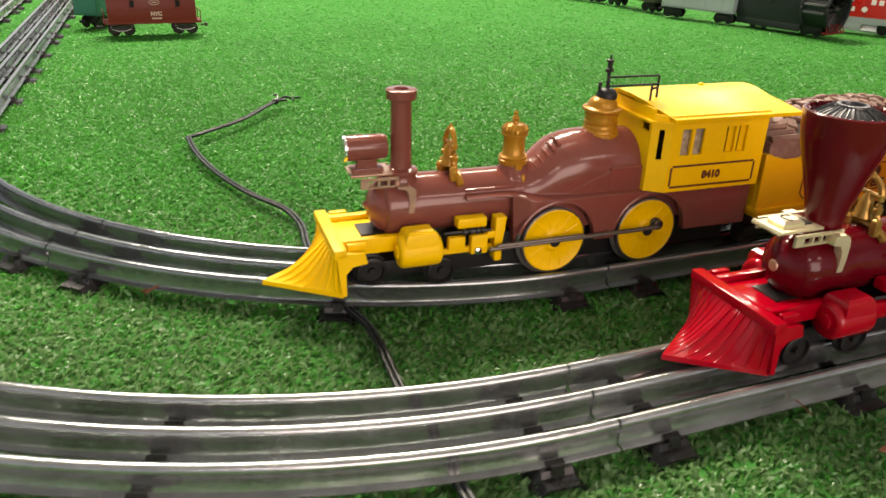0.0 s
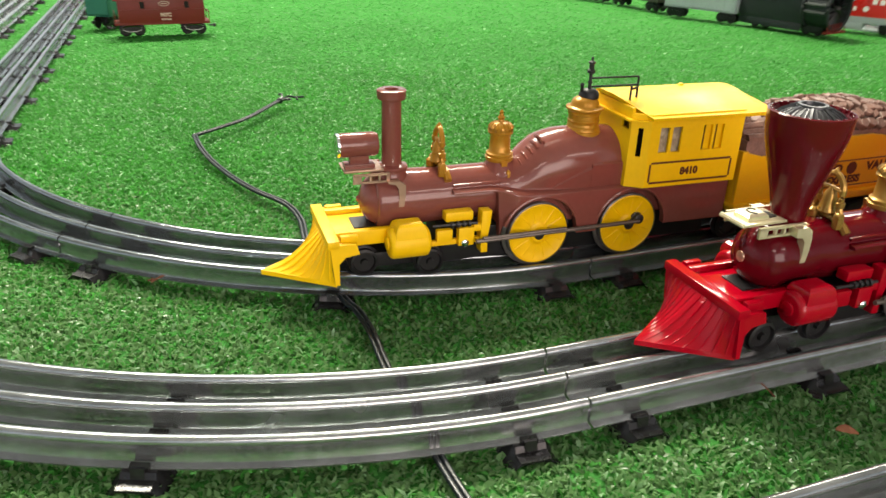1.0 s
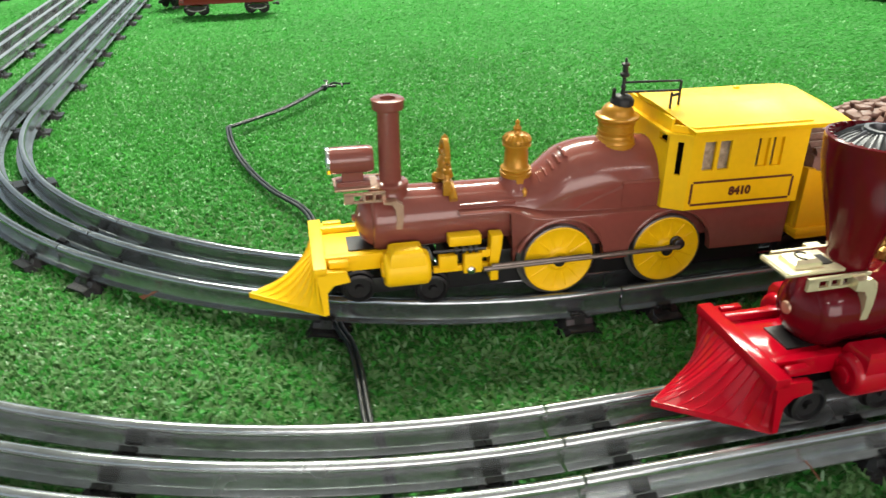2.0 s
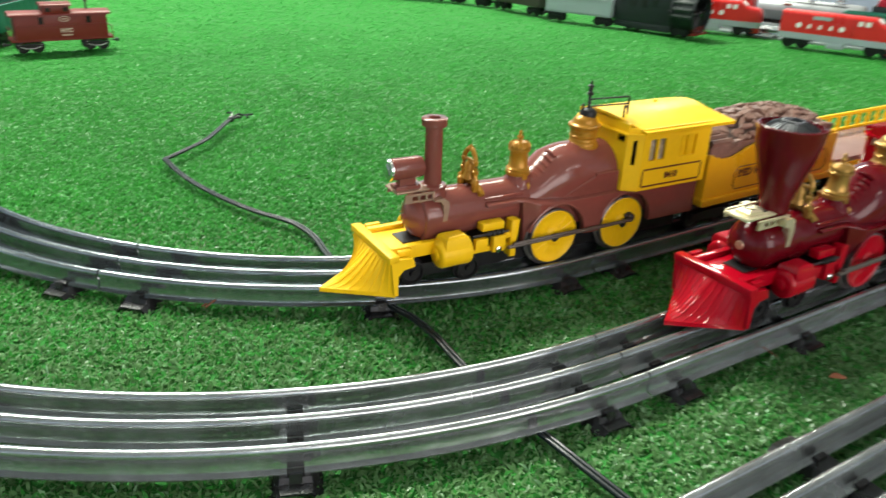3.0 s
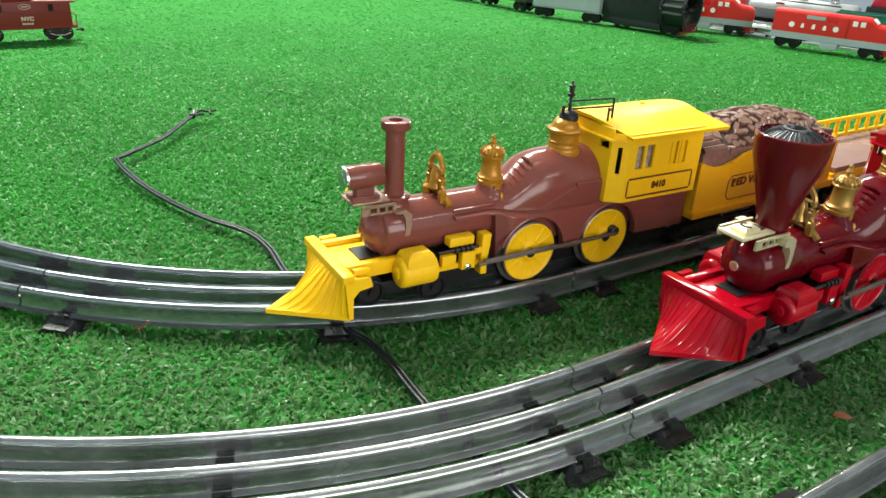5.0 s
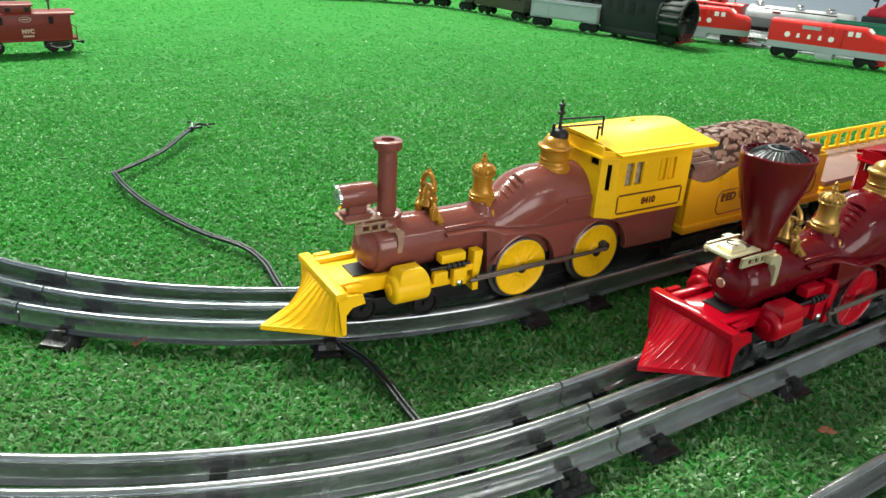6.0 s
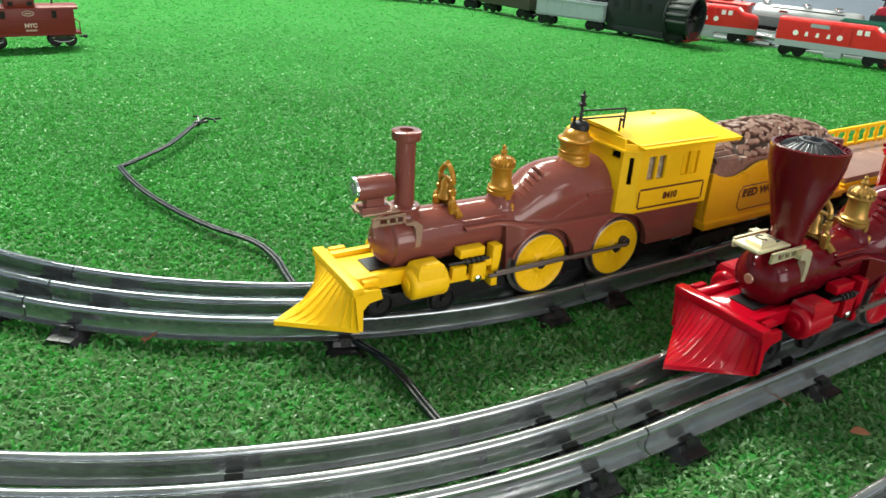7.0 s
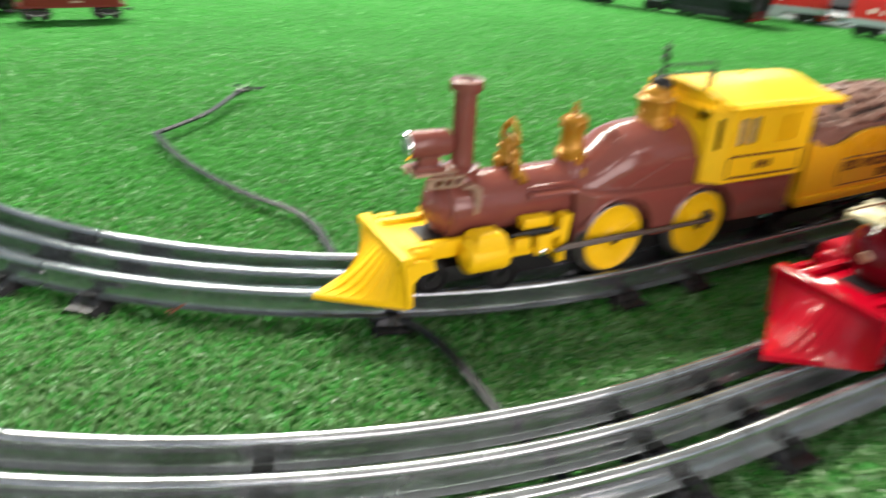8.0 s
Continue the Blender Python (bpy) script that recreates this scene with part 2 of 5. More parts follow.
def prism(outline, y0, y1, bevel=0.0):
    return add_prism(bm_new(), outline, y0, y1, bevel)


def add_tube(bm, pts, r, seg=8):
    """A round bar along points."""
    pts = [Vector(p) for p in pts]
    rings = []
    up = Vector((0, 0, 1))
    for i, p in enumerate(pts):
        t = (pts[min(i + 1, len(pts) - 1)] - pts[max(i - 1, 0)]).normalized()
        s = t.cross(up)
        s = s.normalized() if s.length > 1e-4 else Vector((1, 0, 0))
        w = s.cross(t).normalized()
        rings.append([p + (s * math.cos(2 * math.pi * k / seg) + w * math.sin(2 * math.pi * k / seg)) * r for k in range(seg)])
    return add_loft(bm, rings)


def tube(pts, r, seg=8):
    return add_tube(bm_new(), pts, r, seg)


def smooth_path(pts, n=10):
    """Catmull-Rom through points."""
    P = [Vector(p) for p in pts]
    P = [P[0] * 2 - P[1]] + P + [P[-1] * 2 - P[-2]]
    out = []
    for i in range(1, len(P) - 2):
        a, b, c, d = P[i - 1:i + 3]
        for k in range(n):
            t = k / n
            out.append(0.5 * (2 * b + (c - a) * t + (2 * a - 5 * b + 4 * c - d) * t * t + (3 * b - a - 3 * c + d) * t ** 3))
    return out + [P[-2]]


def lettering(name, text, size, m, mat, parent, squash=1.0):
    """Flat printed letters from the built-in font, as a mesh."""
    cu = bpy.data.curves.new(name, "FONT")
    cu.body, cu.size, cu.extrude = text, size, 0.00006
    cu.align_x, cu.align_y = "CENTER", "CENTER"
    cu.offset = 0.00028 * size / 0.005
    tmp = bpy.data.objects.new(name, cu)
    me = bpy.data.meshes.new_from_object(tmp)
    me.materials.clear()
    me.materials.append(mat)
    me.transform(m @ Matrix.Diagonal((squash, 1, 1, 1)))
    bpy.data.objects.remove(tmp)
    ob = new(name, me)
    ob.parent = parent
    return ob


# faces of a vehicle's side: letters stand upright and face -y
SIDE = Matrix(((1, 0, 0, 0), (0, 0, -1, 0), (0, 1, 0, 0), (0, 0, 0, 1)))

# ---------- room ----------
WALL_D0, WALL_D1, WALL_M0, WALL_M1 = -4.16, 7.2, -3.52, 4.16
LAYOUT = Matrix.Rotation(PHI, 4, "Z")


def setting(name, bm, mat, label, category):
    ob = part(name, bm, mat, smooth=0)
    ob.matrix_world = LAYOUT
    return tagged(ob, label, category, kind="structure")


setting("wall_north", box(WALL_D0 - 0.1, WALL_D1, WALL_M1, WALL_M1 + 0.1, -0.8, CEIL), WALLPAINT, "plain blue-grey painted wall behind the train table", "wall")
south = bm_new()
for a, b, c, d in ((WALL_D0 - 0.1, WIN_D0, -0.8, CEIL), (WIN_D1, WALL_D1, -0.8, CEIL), (WIN_D0, WIN_D1, -0.8, WIN_Z0), (WIN_D0, WIN_D1, WIN_Z1, CEIL)):
    add_box(south, a, b, WALL_M0 - 0.1, WALL_M0, c, d)
setting("wall_south", south, WALLPAINT, "plain blue-grey painted room wall with an added, unseen window opening", "wall")
# frame for the added opening that holds the front fill
sash = bm_new()
for a, b, c, d in ((WIN_D0, WIN_D1, WIN_Z0, WIN_Z0 + 0.04), (WIN_D0, WIN_D1, WIN_Z1 - 0.04, WIN_Z1), (WIN_D0, WIN_D0 + 0.04, WIN_Z0 + 0.04, WIN_Z1 - 0.04), (WIN_D1 - 0.04, WIN_D1, WIN_Z0 + 0.04, WIN_Z1 - 0.04), (0.33, 0.37, WIN_Z0 + 0.04, WIN_Z1 - 0.04)):
    add_box(sash, a, b, WALL_M0 - 0.07, WALL_M0 - 0.03, c, d)
setting("added_window_1", sash, WHITE, "white painted frame of an added, unseen window", "window")
setting("wall_west", box(WALL_D0 - 0.1, WALL_D0, WALL_M0, WALL_M1, -0.8, CEIL), WALLPAINT, "plain blue-grey painted room wall", "wall")
setting("wall_east", box(WALL_D1, WALL_D1 + 0.1, WALL_M0 - 0.1, WALL_M1 + 0.1, -0.8, CEIL), WALLWHITE, "plain white painted room wall", "wall")
setting("floor", box(WALL_D0 - 0.1, WALL_D1 + 0.1, WALL_M0 - 0.1, WALL_M1 + 0.1, -0.9, -0.8), FLOORMAT, "plain grey floor under the table", "floor")
setting("ceiling", box(WALL_D0 - 0.1, WALL_D1 + 0.1, WALL_M0 - 0.1, WALL_M1 + 0.1, CEIL, CEIL + 0.1), CEILPAINT, "plain white ceiling with assumed light fittings", "ceiling")
# unseen housings for all the lamps above, the added fill ones too
for d, m, power, tone, tilt, long in LAMPS:
    lamp = group_at("assumed_ceiling_light", Matrix.Translation(lay(d, m, CEIL)) @ LAYOUT @ Matrix.Translation((0, 0, -0.1)) @ Matrix.Rotation(radians(tilt), 4, "X"), "long white ceiling light fitting, assumed out of view", "ceiling light", "ceiling lights")
    part("frame", box(-long / 2 - 0.025, long / 2 + 0.025, -0.15, 0.15, -0.05, 0.0, 0.004), WHITE, lamp)
    for x in (-long / 3, long / 3):
        part("stem", tube([(x, 0, -0.001), (x, 0.1 * math.sin(radians(tilt)), 0.1 * math.cos(radians(tilt)))], 0.008, 8), WHITE, lamp)
table = group_at("train_table", LAYOUT.copy(), "large wooden table covered with green artificial turf", "table")
OUTER = [(-1.70, 1.38), (-0.90, 1.70), (-0.54, 1.85), (-0.20, 1.985), (0.06, 2.06), (0.30, 1.95), (0.52, 1.68), (0.80, 1.275), (0.98, 1.085), (1.25, 0.80), (2.10, -0.10)]


def rim(o):
    """The table's outline: straight near edge, far edge parallel to the outer track."""
    pts = [lay(-1.6, -0.75), lay(2.0, -0.75)]
    far = []
    for i, p in enumerate(OUTER):
        a, c = OUTER[max(i - 1, 0)], OUTER[min(i + 1, len(OUTER) - 1)]
        t = Vector((c[0] - a[0], c[1] - a[1], 0)).normalized()
        far.append(Vector((p[0], p[1], 0)) + Vector((-t.y, t.x, 0)) * o)
    return pts + far[::-1]


def slab(o, z0, z1):
    return add_loft(bm_new(), [[p + Vector((0, 0, z)) for p in rim(o)] for z in (z0, z1)])


top = part("tabletop", slab(0.15, -0.03, -0.008), TABLEWOOD, table, smooth=0)
top.matrix_parent_inverse = LAYOUT.inverted()
for d, m in ((-1.4, -0.6), (1.7, -0.6), (-1.1, 1.5), (0.5, 1.75)):
    part("leg", box(d - 0.04, d + 0.04, m - 0.04, m + 0.04, -0.8, -0.03, 0.003), TABLEWOOD, table)

# turf: a sheet with blades
tagged(part("ground", slab(0.148, -0.008, -0.0035), MAT, smooth=0), "green artificial turf mat covering the table", "turf", kind="structure")


def blades(rng, n, x0, x1, y0, y1, width, length, lift):
    """Curved two-piece turf blades: arrays of points and faces."""
    x, y = rng.uniform(x0, x1, n), rng.uniform(y0, y1, n)
    a = rng.uniform(0, 2 * np.pi, n)
    ln, w = length * rng.uniform(0.6, 1.25, n), width * rng.uniform(0.6, 1.3, n)
    h = lift * rng.uniform(0.35, 1.0, n)
    twist = a + rng.uniform(0.9, 2.2, n)
    base = -0.0045
    dx, dy, px, py = np.cos(a), np.sin(a), np.cos(twist) * w / 2, np.sin(twist) * w / 2
    tilt = rng.uniform(-0.4, 0.4, n) * w
    p = np.empty((n, 5, 3))
    p[:, 0] = np.stack([x - px, y - py, np.full(n, base)], 1)
    p[:, 1] = np.stack([x + px, y + py, np.full(n, base)], 1)
    p[:, 2] = np.stack([x + px + dx * ln * 0.45, y + py + dy * ln * 0.45, base + h * 0.8 + tilt], 1)
    p[:, 3] = np.stack([x - px + dx * ln * 0.45, y - py + dy * ln * 0.45, base + h * 0.8 - tilt], 1)
    p[:, 4] = np.stack([x + dx * ln, y + dy * ln, base + h * rng.uniform(0.6, 1.1, n)], 1)
    return p


def centre_line(joint, heading, arcs, s):
    """Point, heading and left side of a loop corner: s > 0 along the near straight, s < 0 round the arcs (radius, degrees) and on."""
    p = Vector((joint[0], joint[1], 0))
    h = radians(heading)
    if s < 0:
        left = -s
        for r, deg in arcs:
            go = min(left, r * radians(deg))
            c = p + Vector((-math.sin(h), math.cos(h), 0)) * r
            h -= go / r
            p = c - Vector((-math.sin(h), math.cos(h), 0)) * r
            left -= go
        p = p - Vector((math.cos(h), math.sin(h), 0)) * left
    else:
        p = p + Vector((math.cos(h), math.sin(h), 0)) * s
    return p, Vector((math.cos(h), math.sin(h), 0)), Vector((-math.sin(h), math.cos(h), 0))


# joint between curve and near straight, its heading, and the arcs that lead away from it
LINES = [((0.0945, 0.3652), 21.0, ((0.335, 46.1), (0.335, 46.4))),
         ((0.0728, 0.2439), 20.2, ((0.415, 45.0), (0.232, 46.5))),
         ((0.0300, 0.1235), 20.2, ((0.460, 45.0), (0.300, 46.5)))]


def bed_edge(o):
    """Line beside the outer track, o(x) metres from its centre."""
    path = smooth_path([(p[0], p[1], 0) for p in OUTER], 10)
    out = []
    for i, p in enumerate(path):
        t = (path[min(i + 1, len(path) - 1)] - path[max(i - 1, 0)]).normalized()
        out.append(p + Vector((-t.y, t.x, 0)) * o(p.x))
    return out


BED_IN = bed_edge(lambda x: -0.075 + 0.040 * min(1.0, max(0.0, (x - 0.05) / 0.2)))
BED_OUT = bed_edge(lambda x: 0.146)


def turf_mesh(P, mat):
    # no blades on the outer track's board
    path = np.array([(p.x, p.y) for p in BED_IN])
    tang = np.gradient(path, axis=0)
    base = P[:, :2, :2].mean(1)
    near = np.argmin(((base[:, None, :] - path[None]) ** 2).sum(2), axis=1) if len(base) < 50000 else np.concatenate([np.argmin(((b[:, None, :] - path[None]) ** 2).sum(2), axis=1) for b in np.array_split(base, 1 + len(base) // 40000)])
    d = base - path[near]
    P = P[tang[near, 0] * d[:, 1] - tang[near, 1] * d[:, 0] < 0]
    n = len(P)
    me = bpy.data.meshes.new("grass")
    me.vertices.add(n * 5)
    me.vertices.foreach_set("co", P.reshape(-1))
    idx = np.arange(n)[:, None] * 5
    loops = np.concatenate([idx + np.array([[0, 1, 2, 3]]), idx + np.array([[3, 2, 4]])], 1).reshape(-1)
    me.loops.add(len(loops))
    me.loops.foreach_set("vertex_index", loops.astype(np.int32))
    me.polygons.add(n * 2)
    starts = (np.arange(n)[:, None] * 7 + np.array([[0, 4]])).reshape(-1)
    me.polygons.foreach_set("loop_start", starts.astype(np.int32))
    me.update(calc_edges=True)
    me.validate()
    me.materials.append(mat)
    me.shade_smooth()
    return new("grass", me)


rng = np.random.default_rng(5)
MID = blades(rng, 300000, -0.70, 0.90, 0.55, 1.30, 0.0019, 0.0058, 0.0028)
MID = MID[rng.uniform(0, 1, len(MID)) < np.minimum((1.32 - MID[:, 0, 1]) / 0.5, (MID[:, 0, 1] - 0.53) / 0.3)]
NEAR = blades(rng, 560000, -0.60, 0.74, 0.04, 0.92, 0.0014, 0.0046, 0.0042)
rim_gap = np.minimum(np.minimum(NEAR[:, 0, 0] + 0.60, 0.74 - NEAR[:, 0, 0]), NEAR[:, 0, 1] - 0.04)
NEAR = NEAR[rng.uniform(0, 1, len(NEAR)) < rim_gap / 0.08]
NEAR = NEAR[rng.uniform(0, 1, len(NEAR)) < (0.94 - NEAR[:, 0, 1]) / 0.35]
FAR = blades(rng, 110000, -0.9, 1.20, 0.80, 2.05, 0.0036, 0.0080, 0.0018)
FAR = FAR[rng.uniform(0, 1, len(FAR)) < (FAR[:, 0, 1] - 0.78) / 0.5]
keep = rng.uniform(0, 1, len(NEAR)) < np.clip((0.50 - NEAR[:, 0, 1]) / 0.25, 0, 1) * 0.85
tagged(turf_mesh(NEAR[keep], TURF_DUST_HAZE), "dusty dull green plastic turf blades, greyed for haze and shade, beside the near tracks", "grass", kind="stuff")
tagged(turf_mesh(NEAR[~keep], TURF), "short curly bright green plastic turf blades", "grass", kind="stuff")
tagged(turf_mesh(MID, TURF_MID), "bright green plastic turf blades in the middle of the table", "grass", kind="stuff")
tagged(turf_mesh(FAR, TURF_FAR), "flattened bright green plastic turf towards the table's far edge", "grass", kind="stuff")
bm = bm_new()
add_loft(bm, [[a + Vector((0, 0, -0.0034)), a + Vector((0, 0, 0.0004)), b + Vector((0, 0, 0.0004)), b + Vector((0, 0, -0.0034))] for a, b in zip(BED_IN, BED_OUT)])
tagged(part("trackbed", bm, BOARD, smooth=0), "pale grey-green painted board under the outer tracks", "trackbed", kind="structure")

# ---------- track ----------
GAUGE = 0.01765
RAIL = [(-0.0050, 0.0026), (-0.0050, 0.0032), (-0.0020, 0.0035), (-0.0015, 0.0050), (-0.0015, 0.0088), (-0.0019, 0.0100),
        (-0.0021, 0.0113), (-0.0013, 0.0126), (0.0, 0.0130), (0.0013, 0.0126), (0.0021, 0.0113), (0.0019, 0.0100),
        (0.0015, 0.0088), (0.0015, 0.0050), (0.0020, 0.0035), (0.0050, 0.0032), (0.0050, 0.0026)]


def rail_bm(line, s0, s1, off):
    steps = max(1, int(abs(s1 - s0) / 0.012)) if s0 < 0 else 1
    rings = []
    for i in range(steps + 1):
        p, t, side = centre_line(*line, s0 + (s1 - s0) * i / steps)
        rings.append([p + side * (off + o) + Vector((0, 0, z)) for o, z in RAIL])
    return add_loft(bm_new(), rings)


def tie_bm(line, s, half=0.0085):
    p, t, side = centre_line(*line, s)
    bm = bm_new()
    w = 0.0282
    prof = [(-0.0108, -0.0040), (-0.0066, 0.0018), (-0.0060, 0.0025), (0.0060, 0.0025), (0.0066, 0.0018), (0.0108, -0.0040), (0.0096, -0.0040), (0.0056, 0.0015), (-0.0056, 0.0015), (-0.0096, -0.0040)]
    rings = []
    # the ends step down to flat plates beyond the outer rails
    for o, k, drop in ((-w - 0.0020, 0.94, 0.0024), (-w - 0.0006, 1.0, 0.0022), (-w + 0.0030, 1.0, 0.0021), (-w + 0.0042, 0.97, 0.0), (w - 0.0042, 0.97, 0.0), (w - 0.0030, 1.0, 0.0021), (w + 0.0006, 1.0, 0.0022), (w + 0.0020, 0.94, 0.0024)):
        rings.append([p + side * o + t * a * k + Vector((0, 0, z - drop if z > 0 else z)) for a, z in prof])
    add_loft(bm, rings, caps=False)
    for r in (0, -1):
        q = rings[r]
        vs = [bm.verts.new(c) for c in q]
        for f in ((0, 1, 8, 9), (1, 2, 3, 4, 7, 8), (4, 5, 6, 7)):
            bm.faces.new([vs[k] for k in f])
    for sg in (-1, 1):   # tongues bent up from the plates
        add_loft(bm, [[p + side * sg * (w - y) + t * q + Vector((0, 0, z)) for y, z in ((0.0026, -0.0006), (0.0038, -0.0006), (0.0052, 0.0042), (0.0040, 0.0042))] for q in (-0.0024, 0.0024)])
    for o in (-GAUGE, 0.0, GAUGE):
        for sg in (-1, 1):
            c = p + side * (o + sg * 0.0044)
            rr = []
            for q in (-0.0032, 0.0032):
                rr.append([c + t * q + side * x + Vector((0, 0, z)) for x, z in ((-0.0013, 0.002), (-0.0013, 0.0040), (-sg * 0.0008, 0.0046), (0.0013, 0.0040), (0.0013, 0.002))])
            add_loft(bm, rr)
    return bm


def track_section(line, s0, s1, ties, label, steel=STEEL):
    sec = group_at("track_section", Matrix.Identity(4), label, "toy track", "toy track sections")
    for off in (-GAUGE, 0.0, GAUGE):
        part("rail", rail_bm(line, s0 + 0.0004, s1 - 0.0006, off), steel, sec, smooth=50)
    for off in (-GAUGE, 0.0, GAUGE):
        p, t, side = centre_line(*line, s1)
        part("pin", tube([p + side * off + t * a + Vector((0, 0, 0.0078)) for a in (-0.0030, 0.0030)], 0.0011, 8), CHROME, sec)
    for f in ties:
        part("tie", tie_bm(line, s0 + (s1 - s0) * f), TIE, sec, smooth=30)
    return sec


LBL = "three-rail tubular tin toy track on black ties"
for line in LINES:
    s, steel = 0.0, DARKSTEEL if line is LINES[0] else STEEL
    for r, deg in line[2]:
        track_section(line, s - r * radians(deg), s, (0.084, 0.535, 0.925), "curved " + LBL, steel)
        s -= r * radians(deg)
    for k in range(5):
        track_section(line, s - 0.222, s, (0.1, 0.5, 0.9), "straight " + LBL, steel)
        s -= 0.222
    for k in range(5):
        track_section(line, k * 0.222, (k + 1) * 0.222, (0.092, 0.5, 0.908), "straight " + LBL, steel)

# ---------- locomotives ----------


def pilot_bm():
    """Prow-shaped cowcatcher with raised bars, curved in towards the beam."""
    bm = bm_new()
    nb, na = 10, 106
    for s in (-1, 1):
        rows = []
        for j in range(nb + 1):
            b = j / nb
            row = []
            for i in range(na):
                a = i / (na - 1)
                low = Vector((0.0005 + 0.0305 * a, s * 0.0222 * a, 0.0172))
                top = Vector((0.0290, s * 0.0236 * a, 0.0352))
                p = Vector((low.x + (top.x - low.x) * b ** 0.62, low.y + (top.y - low.y) * b, low.z + (top.z - low.z) * b))
                ph = (a * 7) % 1.0
                bar = max(0.0, 1 - abs(ph - 0.5) / 0.085)
                bar = min(1.0, bar * 1.3) * (0.00065 if 0.04 < b < 0.97 and a < 0.99 else 0.0)
                p += Vector((-0.72, s * 0.55, 0.42)) * bar
                row.append(bm.verts.new(p))
            rows.append(row)
        for r0, r1 in zip(rows, rows[1:]):
            for i in range(na - 1):
                bm.faces.new((r0[i], r0[i + 1], r1[i + 1], r1[i]))
        # end plate with a notch and a step
        add_prism(bm, [(0.0290, 0.0352), (0.0310, 0.0165), (0.0330, 0.0165), (0.0330, 0.027), (0.0360, 0.0302), (0.0425, 0.0312), (0.0412, 0.0360), (0.0330, 0.0365)],
                  s * 0.0214, s * 0.0240)
    add_loft(bm, [[(0.0, 0, z), (0.0318, -0.0226, z), (0.0318, 0.0226, z)] for z in (0.0150, 0.0173)])
    add_box(bm, 0.0280, 0.0335, -0.0240, 0.0240, 0.0345, 0.0385, 0.0006)
    return bm


def panel(p0, p1, t, xs, zs, holes):
    """An upright wall from p0 to p1 in plan, t thick to its right, on a grid of breaks with openings left out."""
    bm = bm_new()
    a, e = Vector((p0[0], p0[1], 0)), (Vector((p1[0], p1[1], 0)) - Vector((p0[0], p0[1], 0)))
    e = e.normalized()
    n = Vector((e.y, -e.x, 0)) * t
    V = [[[bm.verts.new(a + e * x + n * k + Vector((0, 0, z))) for z in zs] for x in xs] for k in (0, 1)]
    solid = lambda i, j: 0 <= i < len(xs) - 1 and 0 <= j < len(zs) - 1 and (i, j) not in holes
    for i in range(len(xs) - 1):
        for j in range(len(zs) - 1):
            if not solid(i, j):
                continue
            for k in (0, 1):
                bm.faces.new((V[k][i][j], V[k][i + 1][j], V[k][i + 1][j + 1], V[k][i][j + 1]))
            for (ii, jj), q in (((i - 1, j), ((i, j), (i, j + 1))), ((i + 1, j), ((i + 1, j), (i + 1, j + 1))), ((i, j - 1), ((i, j), (i + 1, j))), ((i, j + 1), ((i, j + 1), (i + 1, j + 1)))):
                if not solid(ii, jj):
                    (c, d), (f, g) = q
                    bm.faces.new((V[0][c][d], V[0][f][g], V[1][f][g], V[1][c][d]))
    return bm


def arc_section(u, half, z0, zc, r, n=18, wide=1.0):
    """A body section at u: flat flanks from z0, rounded top of radius r about zc."""
    pts = [(u, -half, z0)]
    for i in range(n + 1):
        a = math.pi - math.pi * i / n
        pts.append((u, r * wide * math.cos(a), zc + r * math.sin(a)))
    pts.append((u, half, z0))
    return pts


def driver(parent, u, s, disc, rod_pin):
    """A driving wheel: dark tyre with flange, coloured spoked disc, dark hub."""
    z, R = 0.0292, 0.0164
    y = s * 0.0150
    w = part("driving_wheel", lathe([(R + 0.0018, 0), (R + 0.0018, s * 0.0008), (R, s * 0.0014), (R, s * 0.0042), (R - 0.0006, s * 0.0046), (R - 0.0007, s * 0.0030), (0.003, s * 0.0030)], (u, y, z), "y", 40), TYRE, parent, "dull worn steel tyre")
    bm = lathe([(R - 0.0008, s * 0.0028), (R - 0.0008, s * 0.0044), (R - 0.0014, s * 0.0047), (R - 0.0021, s * 0.0041), (0.0062, s * 0.0040), (0.0045, s * 0.0046), (0.0040, s * 0.0052), (0.0015, s * 0.0053)], (u, y, z), "y", 40)
    part("spoked_disc", bm, disc, w)
    for k in range(14):
        a = 2 * math.pi * k / 14 + 0.1
        d = Vector((math.cos(a), 0, math.sin(a)))
        t = Vector((-math.sin(a), 0, math.cos(a)))
        o = Vector((u, y + s * 0.0039, z))
        rings = []
        for q, wd in ((0.0042, 0.0007), (R - 0.0022, 0.0004 + 0.0003 * (k % 3))):
            rings.append([o + d * q + t * wd, o + d * q + Vector((0, s * 0.00032, 0)), o + d * q - t * wd])
        part("spoke", add_loft(bm_new(), rings), disc, w)
    bm = lathe([(0.0024, s * 0.0048), (0.0026, s * 0.0060), (0.0018, s * 0.0066), (0.0004, s * 0.0066)], (u, y, z), "y", 16)
    if rod_pin:
        add_lathe(bm, [(0.0030, s * 0.0048), (0.0031, s * 0.0058), (0.0020, s * 0.0064), (0.0004, s * 0.0064)], (u + 0.0040, y, z + 0.0034), "y", 16)
        add_tube(bm, [(u, y + s * 0.0052, z), (u + 0.0040, y + s * 0.0052, z + 0.0034)], 0.0016, 8)
    part("hub", bm, IRON, w)
    if rod_pin:
        part("crank_pin", lathe([(0.0026, s * 0.0045), (0.0026, s * 0.0080), (0.0016, s * 0.0086), (0.0002, s * 0.0086)], (u + 0.0042, y, z + 0.0035), "y", 16), IRON, w)


